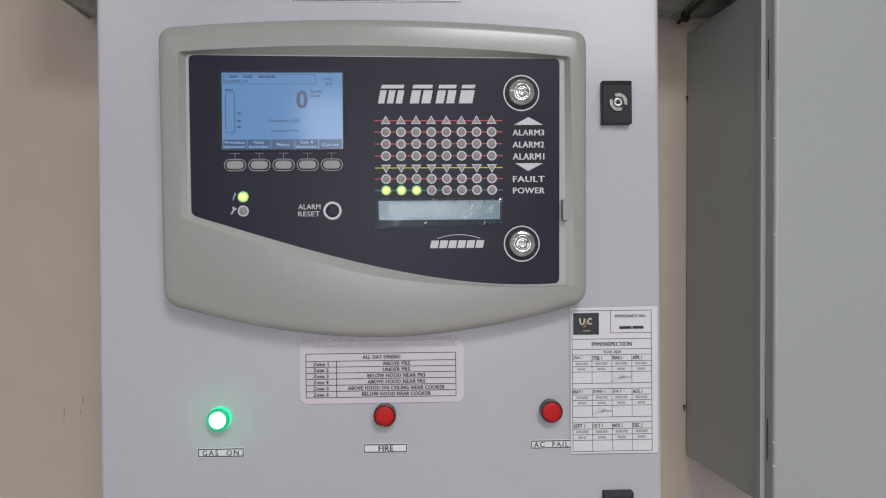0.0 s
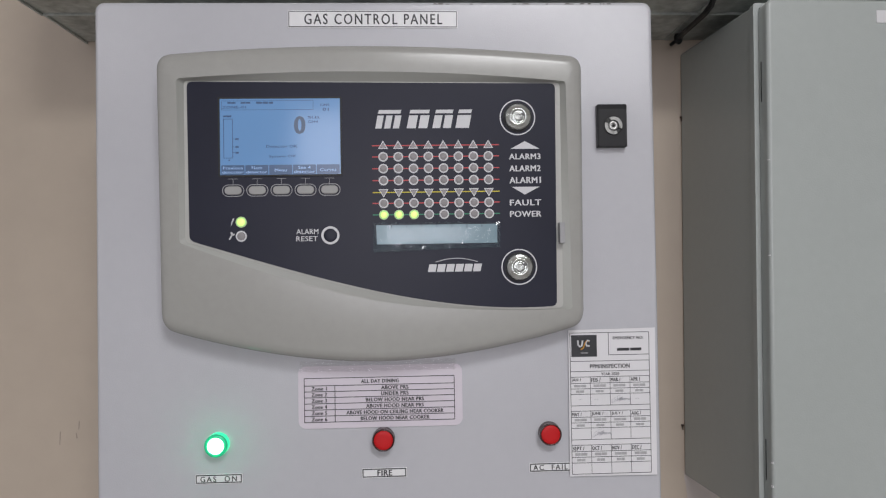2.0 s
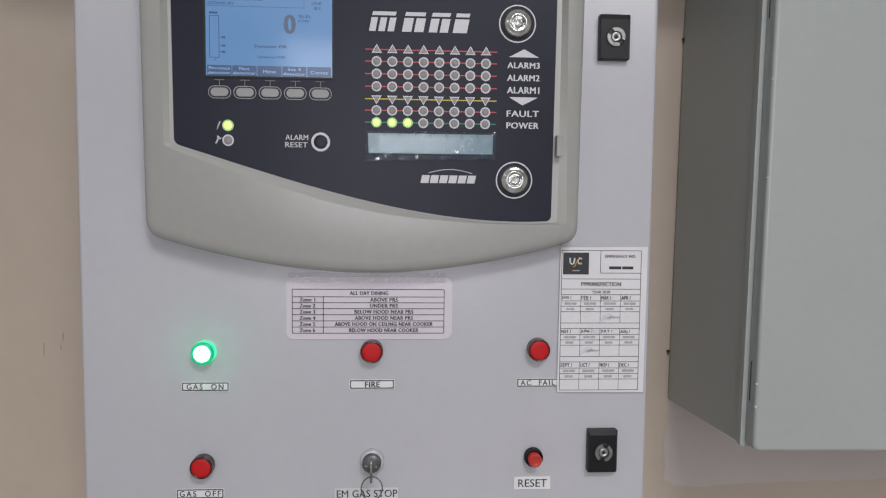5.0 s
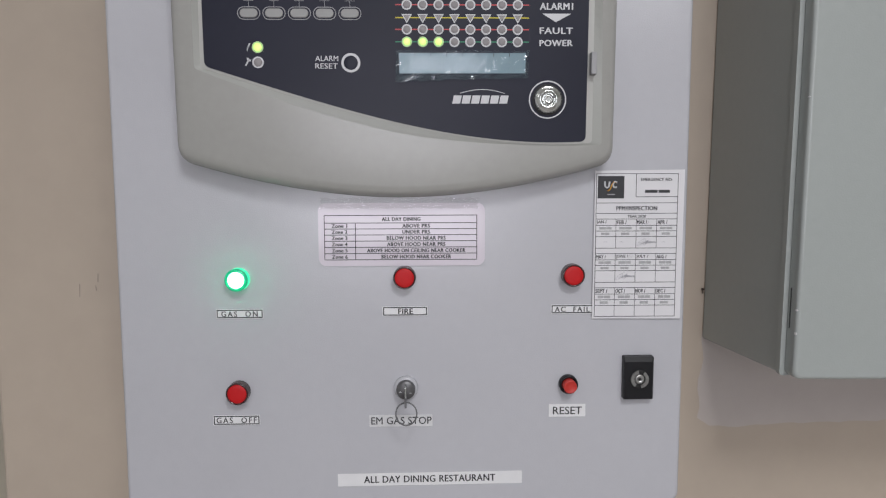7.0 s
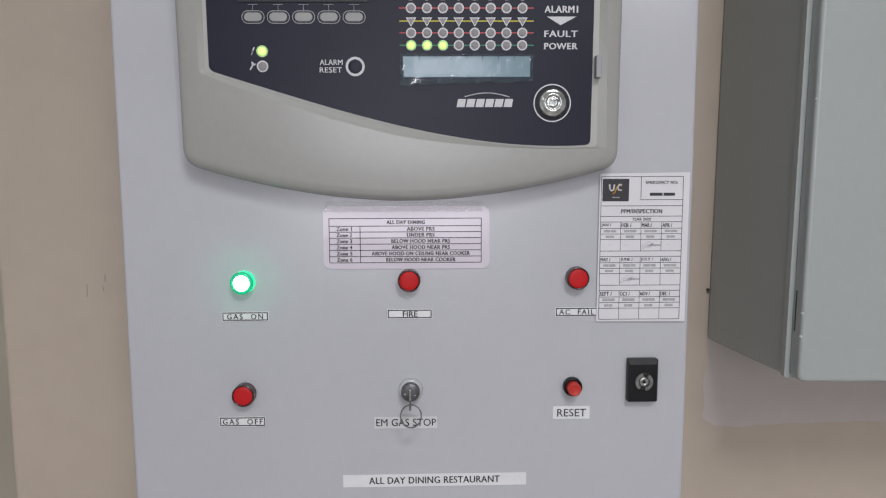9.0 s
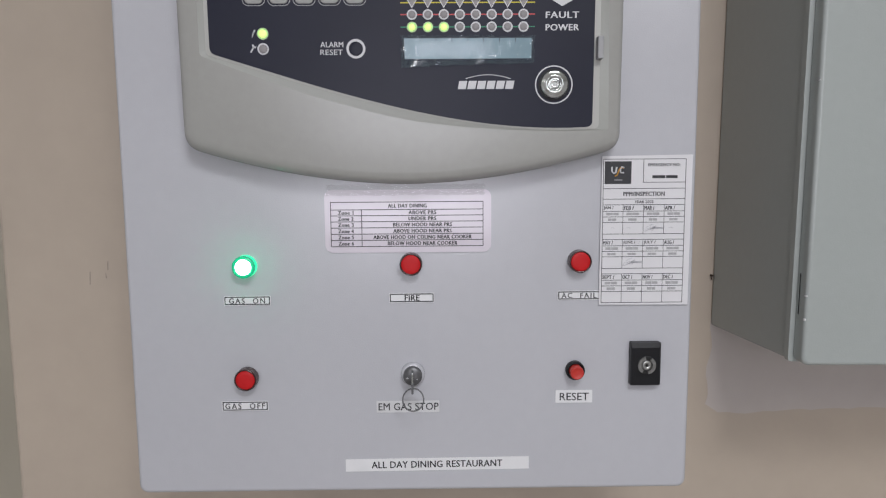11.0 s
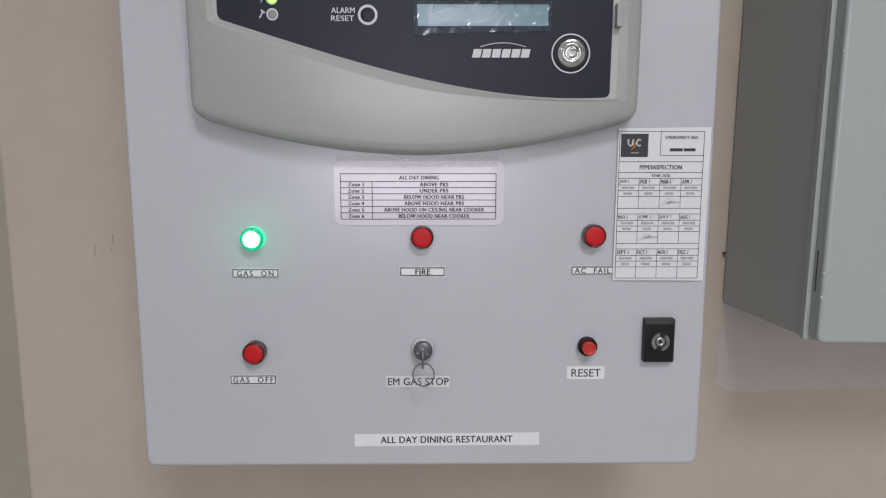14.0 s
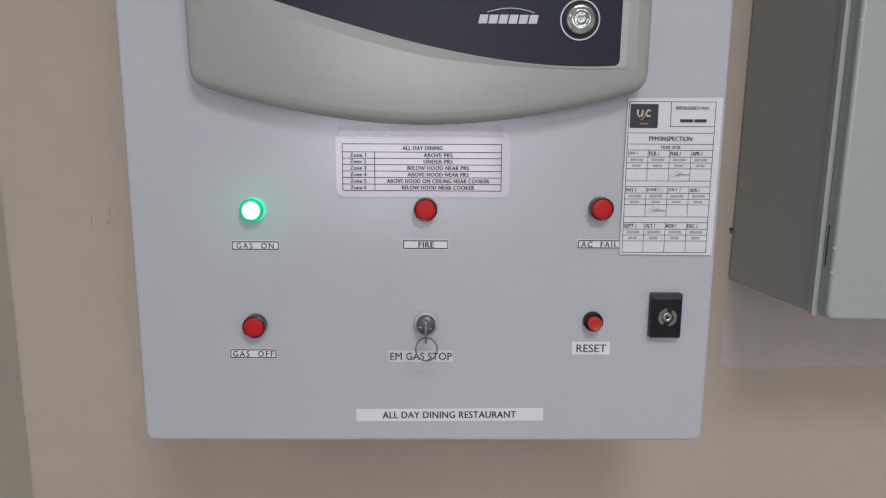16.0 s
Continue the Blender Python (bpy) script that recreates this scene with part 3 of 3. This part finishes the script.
for x in (SXS[0], SXS[-1]):
    slab(round_rect(x - 0.00025, x + 0.00025, SZ[-1], 1.5468), SY, SY - 0.00012, bm)
for a, b in ((2, 6), (7, 11), (12, 16)):
    for x in SXS[1:-1]:
        slab(round_rect(x - 0.0002, x + 0.0002, SZ[b], SZ[a]), SY, SY - 0.00012, bm)
slab(round_rect(0.2042, 0.2416, 1.5263, 1.5268), SY, SY - 0.00012, bm)
slab(round_rect(0.2042, 0.2047, 1.5265, 1.5468), SY, SY - 0.00013, bm)
tagged(part("table_rule", bm, BLACK_INK, sh, "thin black table lines"), kind="stuff")
bm = words("EMERGENCY NO:", 0.2084, 1.5404, 0.2366, 1.5431, SY, bold=0.036)
bars(0.2119, 1.5300, 0.2349, 1.5326, SY, 2, bm, 5)
words("PPM/INSPECTION", 0.1871, 1.5146, 0.2236, 1.5184, SY, bm, bold=0.036)
words("YEAR 2020", 0.1972, 1.5082, 0.2138, 1.5107, SY, bm, bold=0.034)
for r, names in ((2, ("JAN /", "FEB /", "MAR /", "APR /")), (7, ("MAY /", "JUNE /", "JULY /", "AUG /")), (12, ("SEPT /", "OCT /", "NOV /", "DEC /"))):
    for k, text in enumerate(names):
        words(text, SXS[k] + 0.0006, SZ[r + 1] + 0.0011, SXS[k] + 0.0019 * len(text), SZ[r] - 0.0011, SY, bm, bold=0.034)
tagged(part("lettering", bm, BLACK_INK, sh, "small black printed words"), kind="stuff")
bm = bmesh.new()
for r in (2, 7, 12):
    for k in range(4):
        bars(SXS[k] + 0.0028, SZ[r + 2] + 0.0014, SXS[k] + 0.0142, SZ[r + 1] - 0.0013, SY, 2, bm, 3 * r + k)
        bars(SXS[k] + 0.0046, SZ[r + 3] + 0.0014, SXS[k] + 0.0122, SZ[r + 2] - 0.0014, SY, 2, bm, 7 * r + k)
tagged(part("small_print", bm, FAINT_INK, sh, "faint unreadable small print"), kind="stuff")
bm = bmesh.new()
for cx, cz, turn in ((0.2140, 1.4863, 0.0), (0.1962, 1.4560, 0.9)):
    for q, (w, h, lean) in enumerate(((0.0034, 0.0034, 0.6), (0.0024, 0.0040, -0.4), (0.0046, 0.0024, 0.9))):
        pts = []
        for k in range(26):
            u = k / 25
            a = 2 * math.pi * (2.1 + 0.6 * q) * u + turn + q
            z = h * math.sin(a) * (0.6 + 0.4 * math.cos(2.3 * u + q))
            pts.append((cx - 0.0042 + 0.0034 * q + w * math.cos(a * 0.8) + 0.0035 * u + lean * z, SY - 0.00015 - 0.00005 * q, cz + z))
        tube(pts, 0.00010, 4, False, bm)
for cx in (0.1785, 0.1925, 0.2300):
    tube([(cx - 0.002, SY - 0.00015, 1.4866), (cx, SY - 0.00015, 1.4869), (cx + 0.0015, SY - 0.00015, 1.4864)], 0.00010, 4, False, bm)
tube([(0.2125, SY - 0.00015, 1.5030), (0.2140, SY - 0.00015, 1.5055), (0.2150, SY - 0.00015, 1.5028), (0.2165, SY - 0.00015, 1.5056)], 0.0001, 4, False, bm)
tube([(0.1990, SY - 0.00015, 1.4722), (0.2002, SY - 0.00015, 1.4752), (0.2012, SY - 0.00015, 1.4722), (0.2030, SY - 0.00015, 1.4750)], 0.0001, 4, False, bm)
part("handwriting", bm, PEN_INK, sh, "loose pen scribbles")
logo = part("logo_block", slab(round_rect(0.1704, 0.1938, 1.5252, 1.5449), SY, SY - 0.00012), BLACK_INK, sh, "black emblem square")
bm = bmesh.new()
tube([(0.1765, SY - 0.0003, 1.5402), (0.1766, SY - 0.0003, 1.5362), (0.1782, SY - 0.0003, 1.5344), (0.1800, SY - 0.0003, 1.5352), (0.1808, SY - 0.0003, 1.5400)], 0.0008, 6, False, bm)
tube([(0.1872, SY - 0.0003, 1.5392), (0.1852, SY - 0.0003, 1.5400), (0.1836, SY - 0.0003, 1.5378), (0.1844, SY - 0.0003, 1.5350), (0.1872, SY - 0.0003, 1.5350)], 0.0008, 6, False, bm)
part("emblem_curve", bm, WHITE_INK, logo)
bm = tube([(0.1790, SY - 0.0004, 1.5318), (0.1812, SY - 0.0004, 1.5330), (0.1828, SY - 0.0004, 1.5372), (0.1846, SY - 0.0004, 1.5398), (0.1868, SY - 0.0004, 1.5390)], 0.0006, 6)
part("emblem_stroke", bm, ORANGE, logo)
part("emblem_bar", slab(round_rect(0.1790, 0.1858, 1.5283, 1.5291), SY - 0.00012, SY - 0.0002), GREY_INK, logo)

# ---- gas detection controller ----
def blob(tl, tr, br, bl, top=0.0, bottom=0.0, skew=0.0, power=2.0, r=0.008, n=24, m=6, inset=0.0):
    """A four-sided outline with bowed top and bottom and rounded corners, counter-clockwise from the bottom left."""
    (ax, az), (bx, bz), (cx, cz), (dx, dz) = (bl[0] + inset, bl[1] + inset), (br[0] - inset, br[1] + inset), (tr[0] - inset, tr[1] - inset), (tl[0] + inset, tl[1] - inset)

    def side(x0, z0, x1, z1, bow, sk, pw=2.0):
        out = []
        for k in range(n + 1):
            u = k / n
            out.append((x0 + (x1 - x0) * u, z0 + (z1 - z0) * u + (1 - abs(2 * u - 1) ** pw) * (bow + sk * (0.5 - u))))
        return out

    sides = [side(ax, az, bx, bz, bottom, skew, power), side(bx, bz, cx, cz, 0, 0), side(cx, cz, dx, dz, top, 0), side(dx, dz, ax, az, 0, 0)]

    def along(pts, dist, end):
        pts = pts[::-1] if end else pts
        left = dist
        for p, q in zip(pts, pts[1:]):
            d = math.dist(p, q)
            if d >= left:
                return (p[0] + (q[0] - p[0]) * left / d, p[1] + (q[1] - p[1]) * left / d)
            left -= d
        return pts[-1]

    out = []
    rr = max(r - 0.5 * inset, 0.0015)
    for k in range(4):
        here, nxt = sides[k], sides[(k + 1) % 4]
        s, e = along(here, rr, False), along(here, rr, True)
        total = sum(math.dist(p, q) for p, q in zip(here, here[1:]))
        for i in range(n):
            out.append(along(here, rr + (total - 2 * rr) * i / n, False))
        c, g = here[-1], along(nxt, rr, False)
        for i in range(m):
            u = i / m
            out.append(((1 - u) ** 2 * e[0] + 2 * u * (1 - u) * c[0] + u * u * g[0], (1 - u) ** 2 * e[1] + 2 * u * (1 - u) * c[1] + u * u * g[1]))
    return out


FY = -0.0252
gc = thing("gas_detection_controller", (-0.005, 0, 1.528), "warm grey gas detection controller with a dark fascia and blue display", "controller")


def outer(i):
    return blob((-0.1893, 1.7950), (0.1798, 1.7925), (0.1792, 1.5562), (-0.1886, 1.5588), 0.0088, -0.0307, 0, 1.87, 0.013, inset=i)


lip = blob((-0.1695, 1.7722), (0.1632, 1.7682), (0.1672, 1.5704), (-0.1695, 1.6327), 0.0072, -0.0215, 0, 1.65, 0.003)
seat = blob((-0.1652, 1.7716), (0.1592, 1.7684), (0.1588, 1.5720), (-0.1648, 1.6335), 0.0, -0.0152, 0.0113, 2.0, 0.004)
fas = blob((-0.1625, 1.7708), (0.1550, 1.7676), (0.1532, 1.5734), (-0.1613, 1.6345), 0.0, -0.0147, 0.0113, 2.0, 0.005)


def swell(k):
    """The housing's front stands proud of the fascia all round, most at the top."""
    def y(z):
        u = min(1, max(0, (z - 1.575) / 0.21))
        return -k * (0.0246 + 0.0069 * u)
    return y


part("housing", stack([(outer(0.0010), -0.0003), (outer(0.0002), swell(0.25)), (outer(0), swell(0.5)), (outer(0.0004), swell(0.66)), (outer(0.0014), swell(0.80)), (outer(0.0030), swell(0.90)), (outer(0.0055), swell(0.96)),
                       (outer(0.0100), swell(0.99)), (lip, swell(1.0))], cap=False), HOUSING, gc, "bowed grey plastic housing")
part("bevel", stack([(lip, swell(1.0)), (seat, FY)], cap=False, smooth=False), BEVEL, gc, "grey-green bevel round the fascia")
part("fascia_panel", stack([(seat, FY + 0.006), (seat, FY - 0.0002), (fas, FY - 0.0005)], smooth=False), HOUSING_LIGHT, gc, "pale rim round the dark fascia")
fa = part("fascia", slab(fas, FY - 0.0004, FY - 0.0008), FASCIA, gc, "dark charcoal fascia with a sweeping lower edge")
Y = FY - 0.0008
part("latch", box(0.1553, 0.1600, -0.0335, -0.0250, 1.6276, 1.6457, 0.0008), GREY_INK, gc, "small grey finger latch")

# display
dsp = part("display", frame_slab(round_rect(-0.1362, -0.0308, 1.6887, 1.7571, 0.0008, 2), round_rect(-0.1346, -0.0322, 1.6902, 1.7556, 0.0004, 2), Y, Y - 0.0010), RUBBER, gc, "blue lit display in a thin black frame")
part("panel", slab(round_rect(-0.1348, -0.0320, 1.6900, 1.7558), Y - 0.0001, Y - 0.0004), LCD, dsp, "pale blue backlit panel")
D = Y - 0.0004
bm = bmesh.new()
frame_slab(round_rect(-0.1332, -0.0550, 1.7459, 1.7540), round_rect(-0.1329, -0.0553, 1.7462, 1.7537), D, D - 0.0001, bm)
frame_slab(round_rect(-0.1317, -0.1237, 1.7045, 1.7385), round_rect(-0.1312, -0.1242, 1.7050, 1.7380), D, D - 0.0001, bm)
for z in (1.7210, 1.7143, 1.7093):
    slab(round_rect(-0.1237, -0.1222, z - 0.0002, z + 0.0002), D, D - 0.0001, bm)
    bars(-0.1217, z - 0.0008, -0.1188, z + 0.0008, D, 2, bm, int(z * 1e4))
bars(-0.1318, 1.7398, -0.1248, 1.7414, D, 3, bm, 2)
bars(-0.1277, 1.7025, -0.1262, 1.7034, D, 1, bm, 3)
bars(-0.1282, 1.7514, -0.1210, 1.7530, D, 2, bm, 4)
bars(-0.1170, 1.7514, -0.1085, 1.7530, D, 2, bm, 5)
bars(-0.1040, 1.7512, -0.0890, 1.7530, D, 3, bm, 6)
words("ZONE-01", -0.1325, 1.7472, -0.1122, 1.7495, D, bm, bold=0.04)
words("LINE", -0.0488, 1.7490, -0.0410, 1.7510, D, bm, bold=0.04)
words("01", -0.0470, 1.7448, -0.0418, 1.7474, D, bm, bold=0.04)
words("%LEL", -0.0598, 1.7382, -0.0492, 1.7404, D, bm, bold=0.04)
words("CH4", -0.0598, 1.7345, -0.0512, 1.7366, D, bm, bold=0.04)
words("Detector OK", -0.0955, 1.7133, -0.0688, 1.7157, D, bm, bold=0.04)
words("System OK", -0.0932, 1.7043, -0.0700, 1.7070, D, bm, bold=0.04)
part("display_writing", bm, LCD_INK, dsp, "dark blue display writing")
part("reading", words("0", -0.0718, 1.7250, -0.0618, 1.7405, D, bold=0.04), LCD_GREY, dsp, "large dark zero")
for k, (text, w) in enumerate((("Previous\ndetector", 0.0180), ("Next\ndetector", 0.0178), ("Menu", 0.0100), ("See 4\ndetector", 0.0178), ("Curves", 0.0140))):
    x0 = -0.1340 + 0.02025 * k
    tab = part("menu_tab", slab(round_rect(x0 + 0.0003, x0 + 0.0199, 1.6904, 1.6986, 0.0006, 2), D, D - 0.0001), LCD_BAR, dsp)
    c = x0 + 0.0101
    if "\n" in text:
        a, b = text.split("\n")
        bm = words(a, c - 0.0042 * len(a) / 4, 1.6950, c + 0.0042 * len(a) / 4, 1.6974, D - 0.0001)
        words(b, c - w / 2, 1.6914, c + w / 2, 1.6938, D - 0.0001, bm)
    else:
        bm = words(text, c - w / 2, 1.6928, c + w / 2, 1.6954, D - 0.0001)
    part("tab_writing", bm, LCD_PALE, tab)

# soft keys with their marks
def pill(x, z, w, h):
    return round_rect(x - w / 2, x + w / 2, z - h / 2, z + h / 2, h / 2 - 0.0001, 6)


for k in range(5):
    x, z = -0.1240 + 0.0205 * k, 1.6769
    sk = part("soft_key", stack([(pill(x, z, 0.0146, 0.0072), Y), (pill(x, z, 0.0146, 0.0072), Y - 0.0005), (pill(x, z, 0.0134, 0.0060), Y - 0.0009)]), KEYPAD, gc, "pale oval key")
    part("outline", frame_slab(pill(x, z, 0.0186, 0.0104), pill(x, z, 0.0174, 0.0092), Y, Y - 0.0002), GREY_INK, sk)
    bm = slab(round_rect(x - 0.0040, x + 0.0040, 1.6867, 1.6870), Y, Y - 0.0002)
    slab(round_rect(x - 0.00015, x + 0.00015, 1.6822, 1.6867), Y, Y - 0.0002, bm)
    part("pointer_mark", bm, GREY_INK, sk)

# indicator matrix: eight columns, seven rows
XS = [0.0043 + 0.01302 * k for k in range(8)]
ROWZ = [(1.7143, "up", RED_INK), (1.7046, "dot", RED_INK), (1.6944, "dot", RED_INK), (1.6841, "dot", RED_INK), (1.6738, "down", YELLOW_INK), (1.6644, "dot", RED_INK), (1.6545, "dot", GREEN_INK)]


def tri(x, z, r, up):
    s = 1 if up else -1
    pts = [(x - 0.95 * r * s, z - 0.62 * r * s), (x + 0.95 * r * s, z - 0.62 * r * s), (x, z + 1.0 * r * s)]
    return pts


models = {}
for r, (z, form, ink) in enumerate(ROWZ):
    part("row_line", slab(round_rect(-0.0052, 0.1048, z - 0.00045, z + 0.00045), Y, Y - 0.0001), ink, gc, "thin coloured line across the indicators")
    for k, x in enumerate(XS):
        on = r == 6 and k < 3
        tag = (form, on)
        if tag in models:
            led, ring, ox, oz = models[tag]
            o = again(led, gc, (x - ox, 0, z - oz))
            q = new("ring", ring.data)
            q.parent = o
            continue
        if form == "dot":
            led = part("indicator", lathe(x, z, [(0.0029, Y - 0.0001), (0.0029, Y - 0.0004), (0.0022, Y - 0.0008), (0.0008, Y - 0.0010)], 18), LED_ON if on else LED_OFF, gc, "lit yellow-green indicator" if on else "")
            ring = part("ring", frame_slab(circle(x, z, 0.0042, 24), circle(x, z, 0.0030, 24), Y - 0.0001, Y - 0.0003), LED_RING if on else WHITE_INK, led)
        else:
            up = form == "up"
            led = part("indicator", slab(tri(x, z, 0.0026, up), Y - 0.0001, Y - 0.0003), LED_OFF, gc)
            ring = part("ring", frame_slab(tri(x, z, 0.0045, up), tri(x, z, 0.0030, up), Y - 0.0001, Y - 0.0004), WHITE_INK, led)
        models[tag] = (led, ring, x, z)

part("row_arrow", slab([(0.1148, 1.7105), (0.1402, 1.7105), (0.1275, 1.7172)], Y, Y - 0.0002), WHITE_INK, gc)
part("row_arrow", slab([(0.1155, 1.6774), (0.1269, 1.6706), (0.1398, 1.6774)], Y, Y - 0.0002), WHITE_INK, gc)
for text, z0, z1, w in (("ALARM3", 1.7013, 1.7064, 0), ("ALARM2", 1.6909, 1.6961, 0), ("ALARM1", 1.6805, 1.6860, 0), ("FAULT", 1.6611, 1.6663, 0), ("POWER", 1.6512, 1.6564, 0)):
    part("row_name", words(text, 0.1135, z0, 0.1411, z1, Y, bold=0.036), WHITE_INK, gc, "white printed word")
part("reset_name", words("RESET", -0.0710, 1.6327, -0.0526, 1.6370, Y, words("ALARM", -0.0708, 1.6388, -0.0520, 1.6431, Y, bold=0.014), bold=0.014), WHITE_INK, gc, "white printed words")
rb = part("reset_button", lathe(-0.0418, 1.6375, [(0.0056, Y), (0.0056, Y - 0.0004), (0.0050, Y - 0.0006), (0.0020, Y - 0.0006)], 28), FASCIA, gc)
part("ring", frame_slab(circle(-0.0418, 1.6375, 0.0078, 32), circle(-0.0418, 1.6375, 0.0058, 32), Y, Y - 0.0003), WHITE_INK, rb, "thick white ring")
for z, mat in ((1.6498, LED_ON), (1.6377, LED_OFF)):
    st = part("status_light", lathe(-0.1175, z, [(0.0034, Y), (0.0034, Y - 0.0005), (0.0026, Y - 0.0009), (0.0008, Y - 0.0011)], 20), mat, gc, "lit yellow-green light" if mat == LED_ON else "unlit grey light")
    part("ring", frame_slab(circle(-0.1175, z, 0.0047, 24), circle(-0.1175, z, 0.0035, 24), Y, Y - 0.0003), LED_RING if mat == LED_ON else WHITE_INK, st)
bm = slab([(-0.1250, 1.6490), (-0.1232, 1.6530), (-0.1246, 1.6530), (-0.1258, 1.6496)][::-1], Y, Y - 0.0002)
slab([(-0.1264, 1.6462), (-0.1242, 1.6504), (-0.1258, 1.6506)], Y, Y - 0.0002, bm)
part("power_mark", bm, WHITE_INK, gc, "small lightning mark")
bm = slab([(-0.1282, 1.6352), (-0.1272, 1.6347), (-0.1244, 1.6392), (-0.1256, 1.6398)], Y, Y - 0.0002)
slab([(-0.1262, 1.6384), (-0.1236, 1.6384), (-0.1228, 1.6402), (-0.1240, 1.6396), (-0.1252, 1.6412), (-0.1266, 1.6414)], Y, Y - 0.0002, bm)
part("service_mark", bm, WHITE_INK, gc, "small spanner mark")

# model emblem and maker's emblem as plain slanted shapes
def slant_block(x0, x1, z0, z1, lean, bm):
    slab([(x0, z0), (x1, z0), (x1 + lean, z1), (x0 + lean, z1)], Y, Y - 0.0002, bm)


for x, w, cuts in ((-0.0022, 0.0228, 3), (0.0250, 0.0200, 2), (0.0472, 0.0182, 2), (0.0672, 0.0140, 1)):
    bm = bmesh.new()
    for k in range(cuts):
        slant_block(x + w * k / cuts, x + w * (k + 1) / cuts - 0.0022, 1.7292, 1.7404, 0.0022, bm)
    em = part("model_emblem", bm, WHITE_INK, gc, "white slanted emblem shape")
    bm = bmesh.new()
    slant_block(x + 0.0026, x + 0.0010 + w * 0.92, 1.7421, 1.7452, 0.0009, bm)
    part("emblem_top", bm, WHITE_INK, em)
for k in range(6):
    bm = bmesh.new()
    slant_block(0.0414 + 0.0078 * k, 0.0414 + 0.0078 * k + 0.0066, 1.6046, 1.6112, 0.0014, bm)
    part("maker_emblem", bm, WHITE_INK, gc, "white slanted emblem shape")
arc = [(0.0480 + 0.0037 * k, 1.6122 + 0.0042 * math.sin(math.pi * k * 0.085 + 0.25)) for k in range(11)]
part("emblem_arc", slab(arc[::-1] + [(x, z - 0.0005) for x, z in arc], Y, Y - 0.0002), WHITE_INK, gc, "thin white arc")

# name strip window under a crinkled film
ws = part("name_strip", slab([(-0.0020, 1.6290), (0.1020, 1.6292), (0.1022, 1.6455), (-0.0025, 1.6455)], Y, Y - 0.0004), STRIP, gc, "blue-grey name strip window")
bm = bmesh.new()
for k in range(7):
    x = 0.0108 + 0.0130 * k
    slab(round_rect(x - 0.0003, x + 0.0003, 1.6425, 1.6455), Y - 0.0004, Y - 0.0005, bm)
part("tick_mark", bm, BLACK_INK, ws)
bm = bmesh.new()
rnd = random.Random(4)
NX, NZ = 30, 7
grid = []
for j in range(NZ):
    row = []
    for i in range(NX):
        u, v = i / (NX - 1), j / (NZ - 1)
        edge = rnd.uniform(-0.0008, 0.0008) if i in (0, NX - 1) or j in (0, NZ - 1) else 0
        x = -0.0048 + 0.1092 * u + edge
        z = 1.6222 + 0.0030 * u * (1 - v) + 0.0255 * v + edge - 0.001 * u * v
        row.append(bm.verts.new((x, Y - 0.0010 - abs(rnd.gauss(0, 0.0005)) * (3.4 if i < 3 or i > NX - 3 or j < 2 or j > NZ - 2 else 0.2), z)))
    grid.append(row)
for j in range(NZ - 1):
    for i in range(NX - 1):
        bm.faces.new((grid[j][i], grid[j][i + 1], grid[j + 1][i + 1], grid[j + 1][i]))
part("protective_film", bm, FILM, ws, "crinkled clear protective film")


def fascia_lock(x, z):
    lk = part("fascia_lock", lathe(x, z, [(0.0128, Y), (0.0128, Y - 0.0006), (0.0122, Y - 0.0008), (0.0118, Y - 0.0004)], 36), RUBBER, gc, "round chrome lock in a dark recess")
    part("ring", frame_slab(circle(x, z, 0.0156, 40), circle(x, z, 0.0146, 40), Y, Y - 0.0003), WHITE_INK, lk)
    part("barrel", lathe(x, z, [(0.0112, Y), (0.0112, Y - 0.0030), (0.0100, Y - 0.0040), (0.0084, Y - 0.0036), (0.0078, Y - 0.0052), (0.0060, Y - 0.0056), (0.0056, Y - 0.0036), (0.0040, Y - 0.0036), (0.0034, Y - 0.0060), (0.0022, Y - 0.0064), (0.0018, Y - 0.0040)], 36), CHROME, lk)
    part("keyway", box(x + 0.001, x + 0.0055, Y - 0.0062, Y - 0.0040, z + 0.0010, z + 0.0030, 0.0004), DARK_STEEL, lk)


fascia_lock(0.1215, 1.7380)
fascia_lock(0.1208, 1.6078)

# ---- black cable under the trunking ----
cb = thing("black_cable", (0.33, 0.17, 1.862), "black cable tied under the steel trunking", "cable")
part("cable", tube([(0.329, 0.034, 1.9), (0.329, 0.037, 1.872), (0.327, 0.044, 1.8625), (0.328, 0.062, 1.8605), (0.3345, 0.115, 1.8650), (0.3405, 0.164, 1.8695)], 0.0030, 10), RUBBER, cb)
part("cable_end", tube([(0.3405, 0.164, 1.8690), (0.338, 0.167, 1.8665), (0.3345, 0.171, 1.8635)], 0.0020, 8), RUBBER, cb)
part("cable_tie", tube([(0.3405 + 0.0028 * math.cos(k * math.pi / 6), 0.162, 1.8690 + 0.0050 * math.sin(k * math.pi / 6)) for k in range(12)], 0.0026, 6, True), RUBBER, cb)
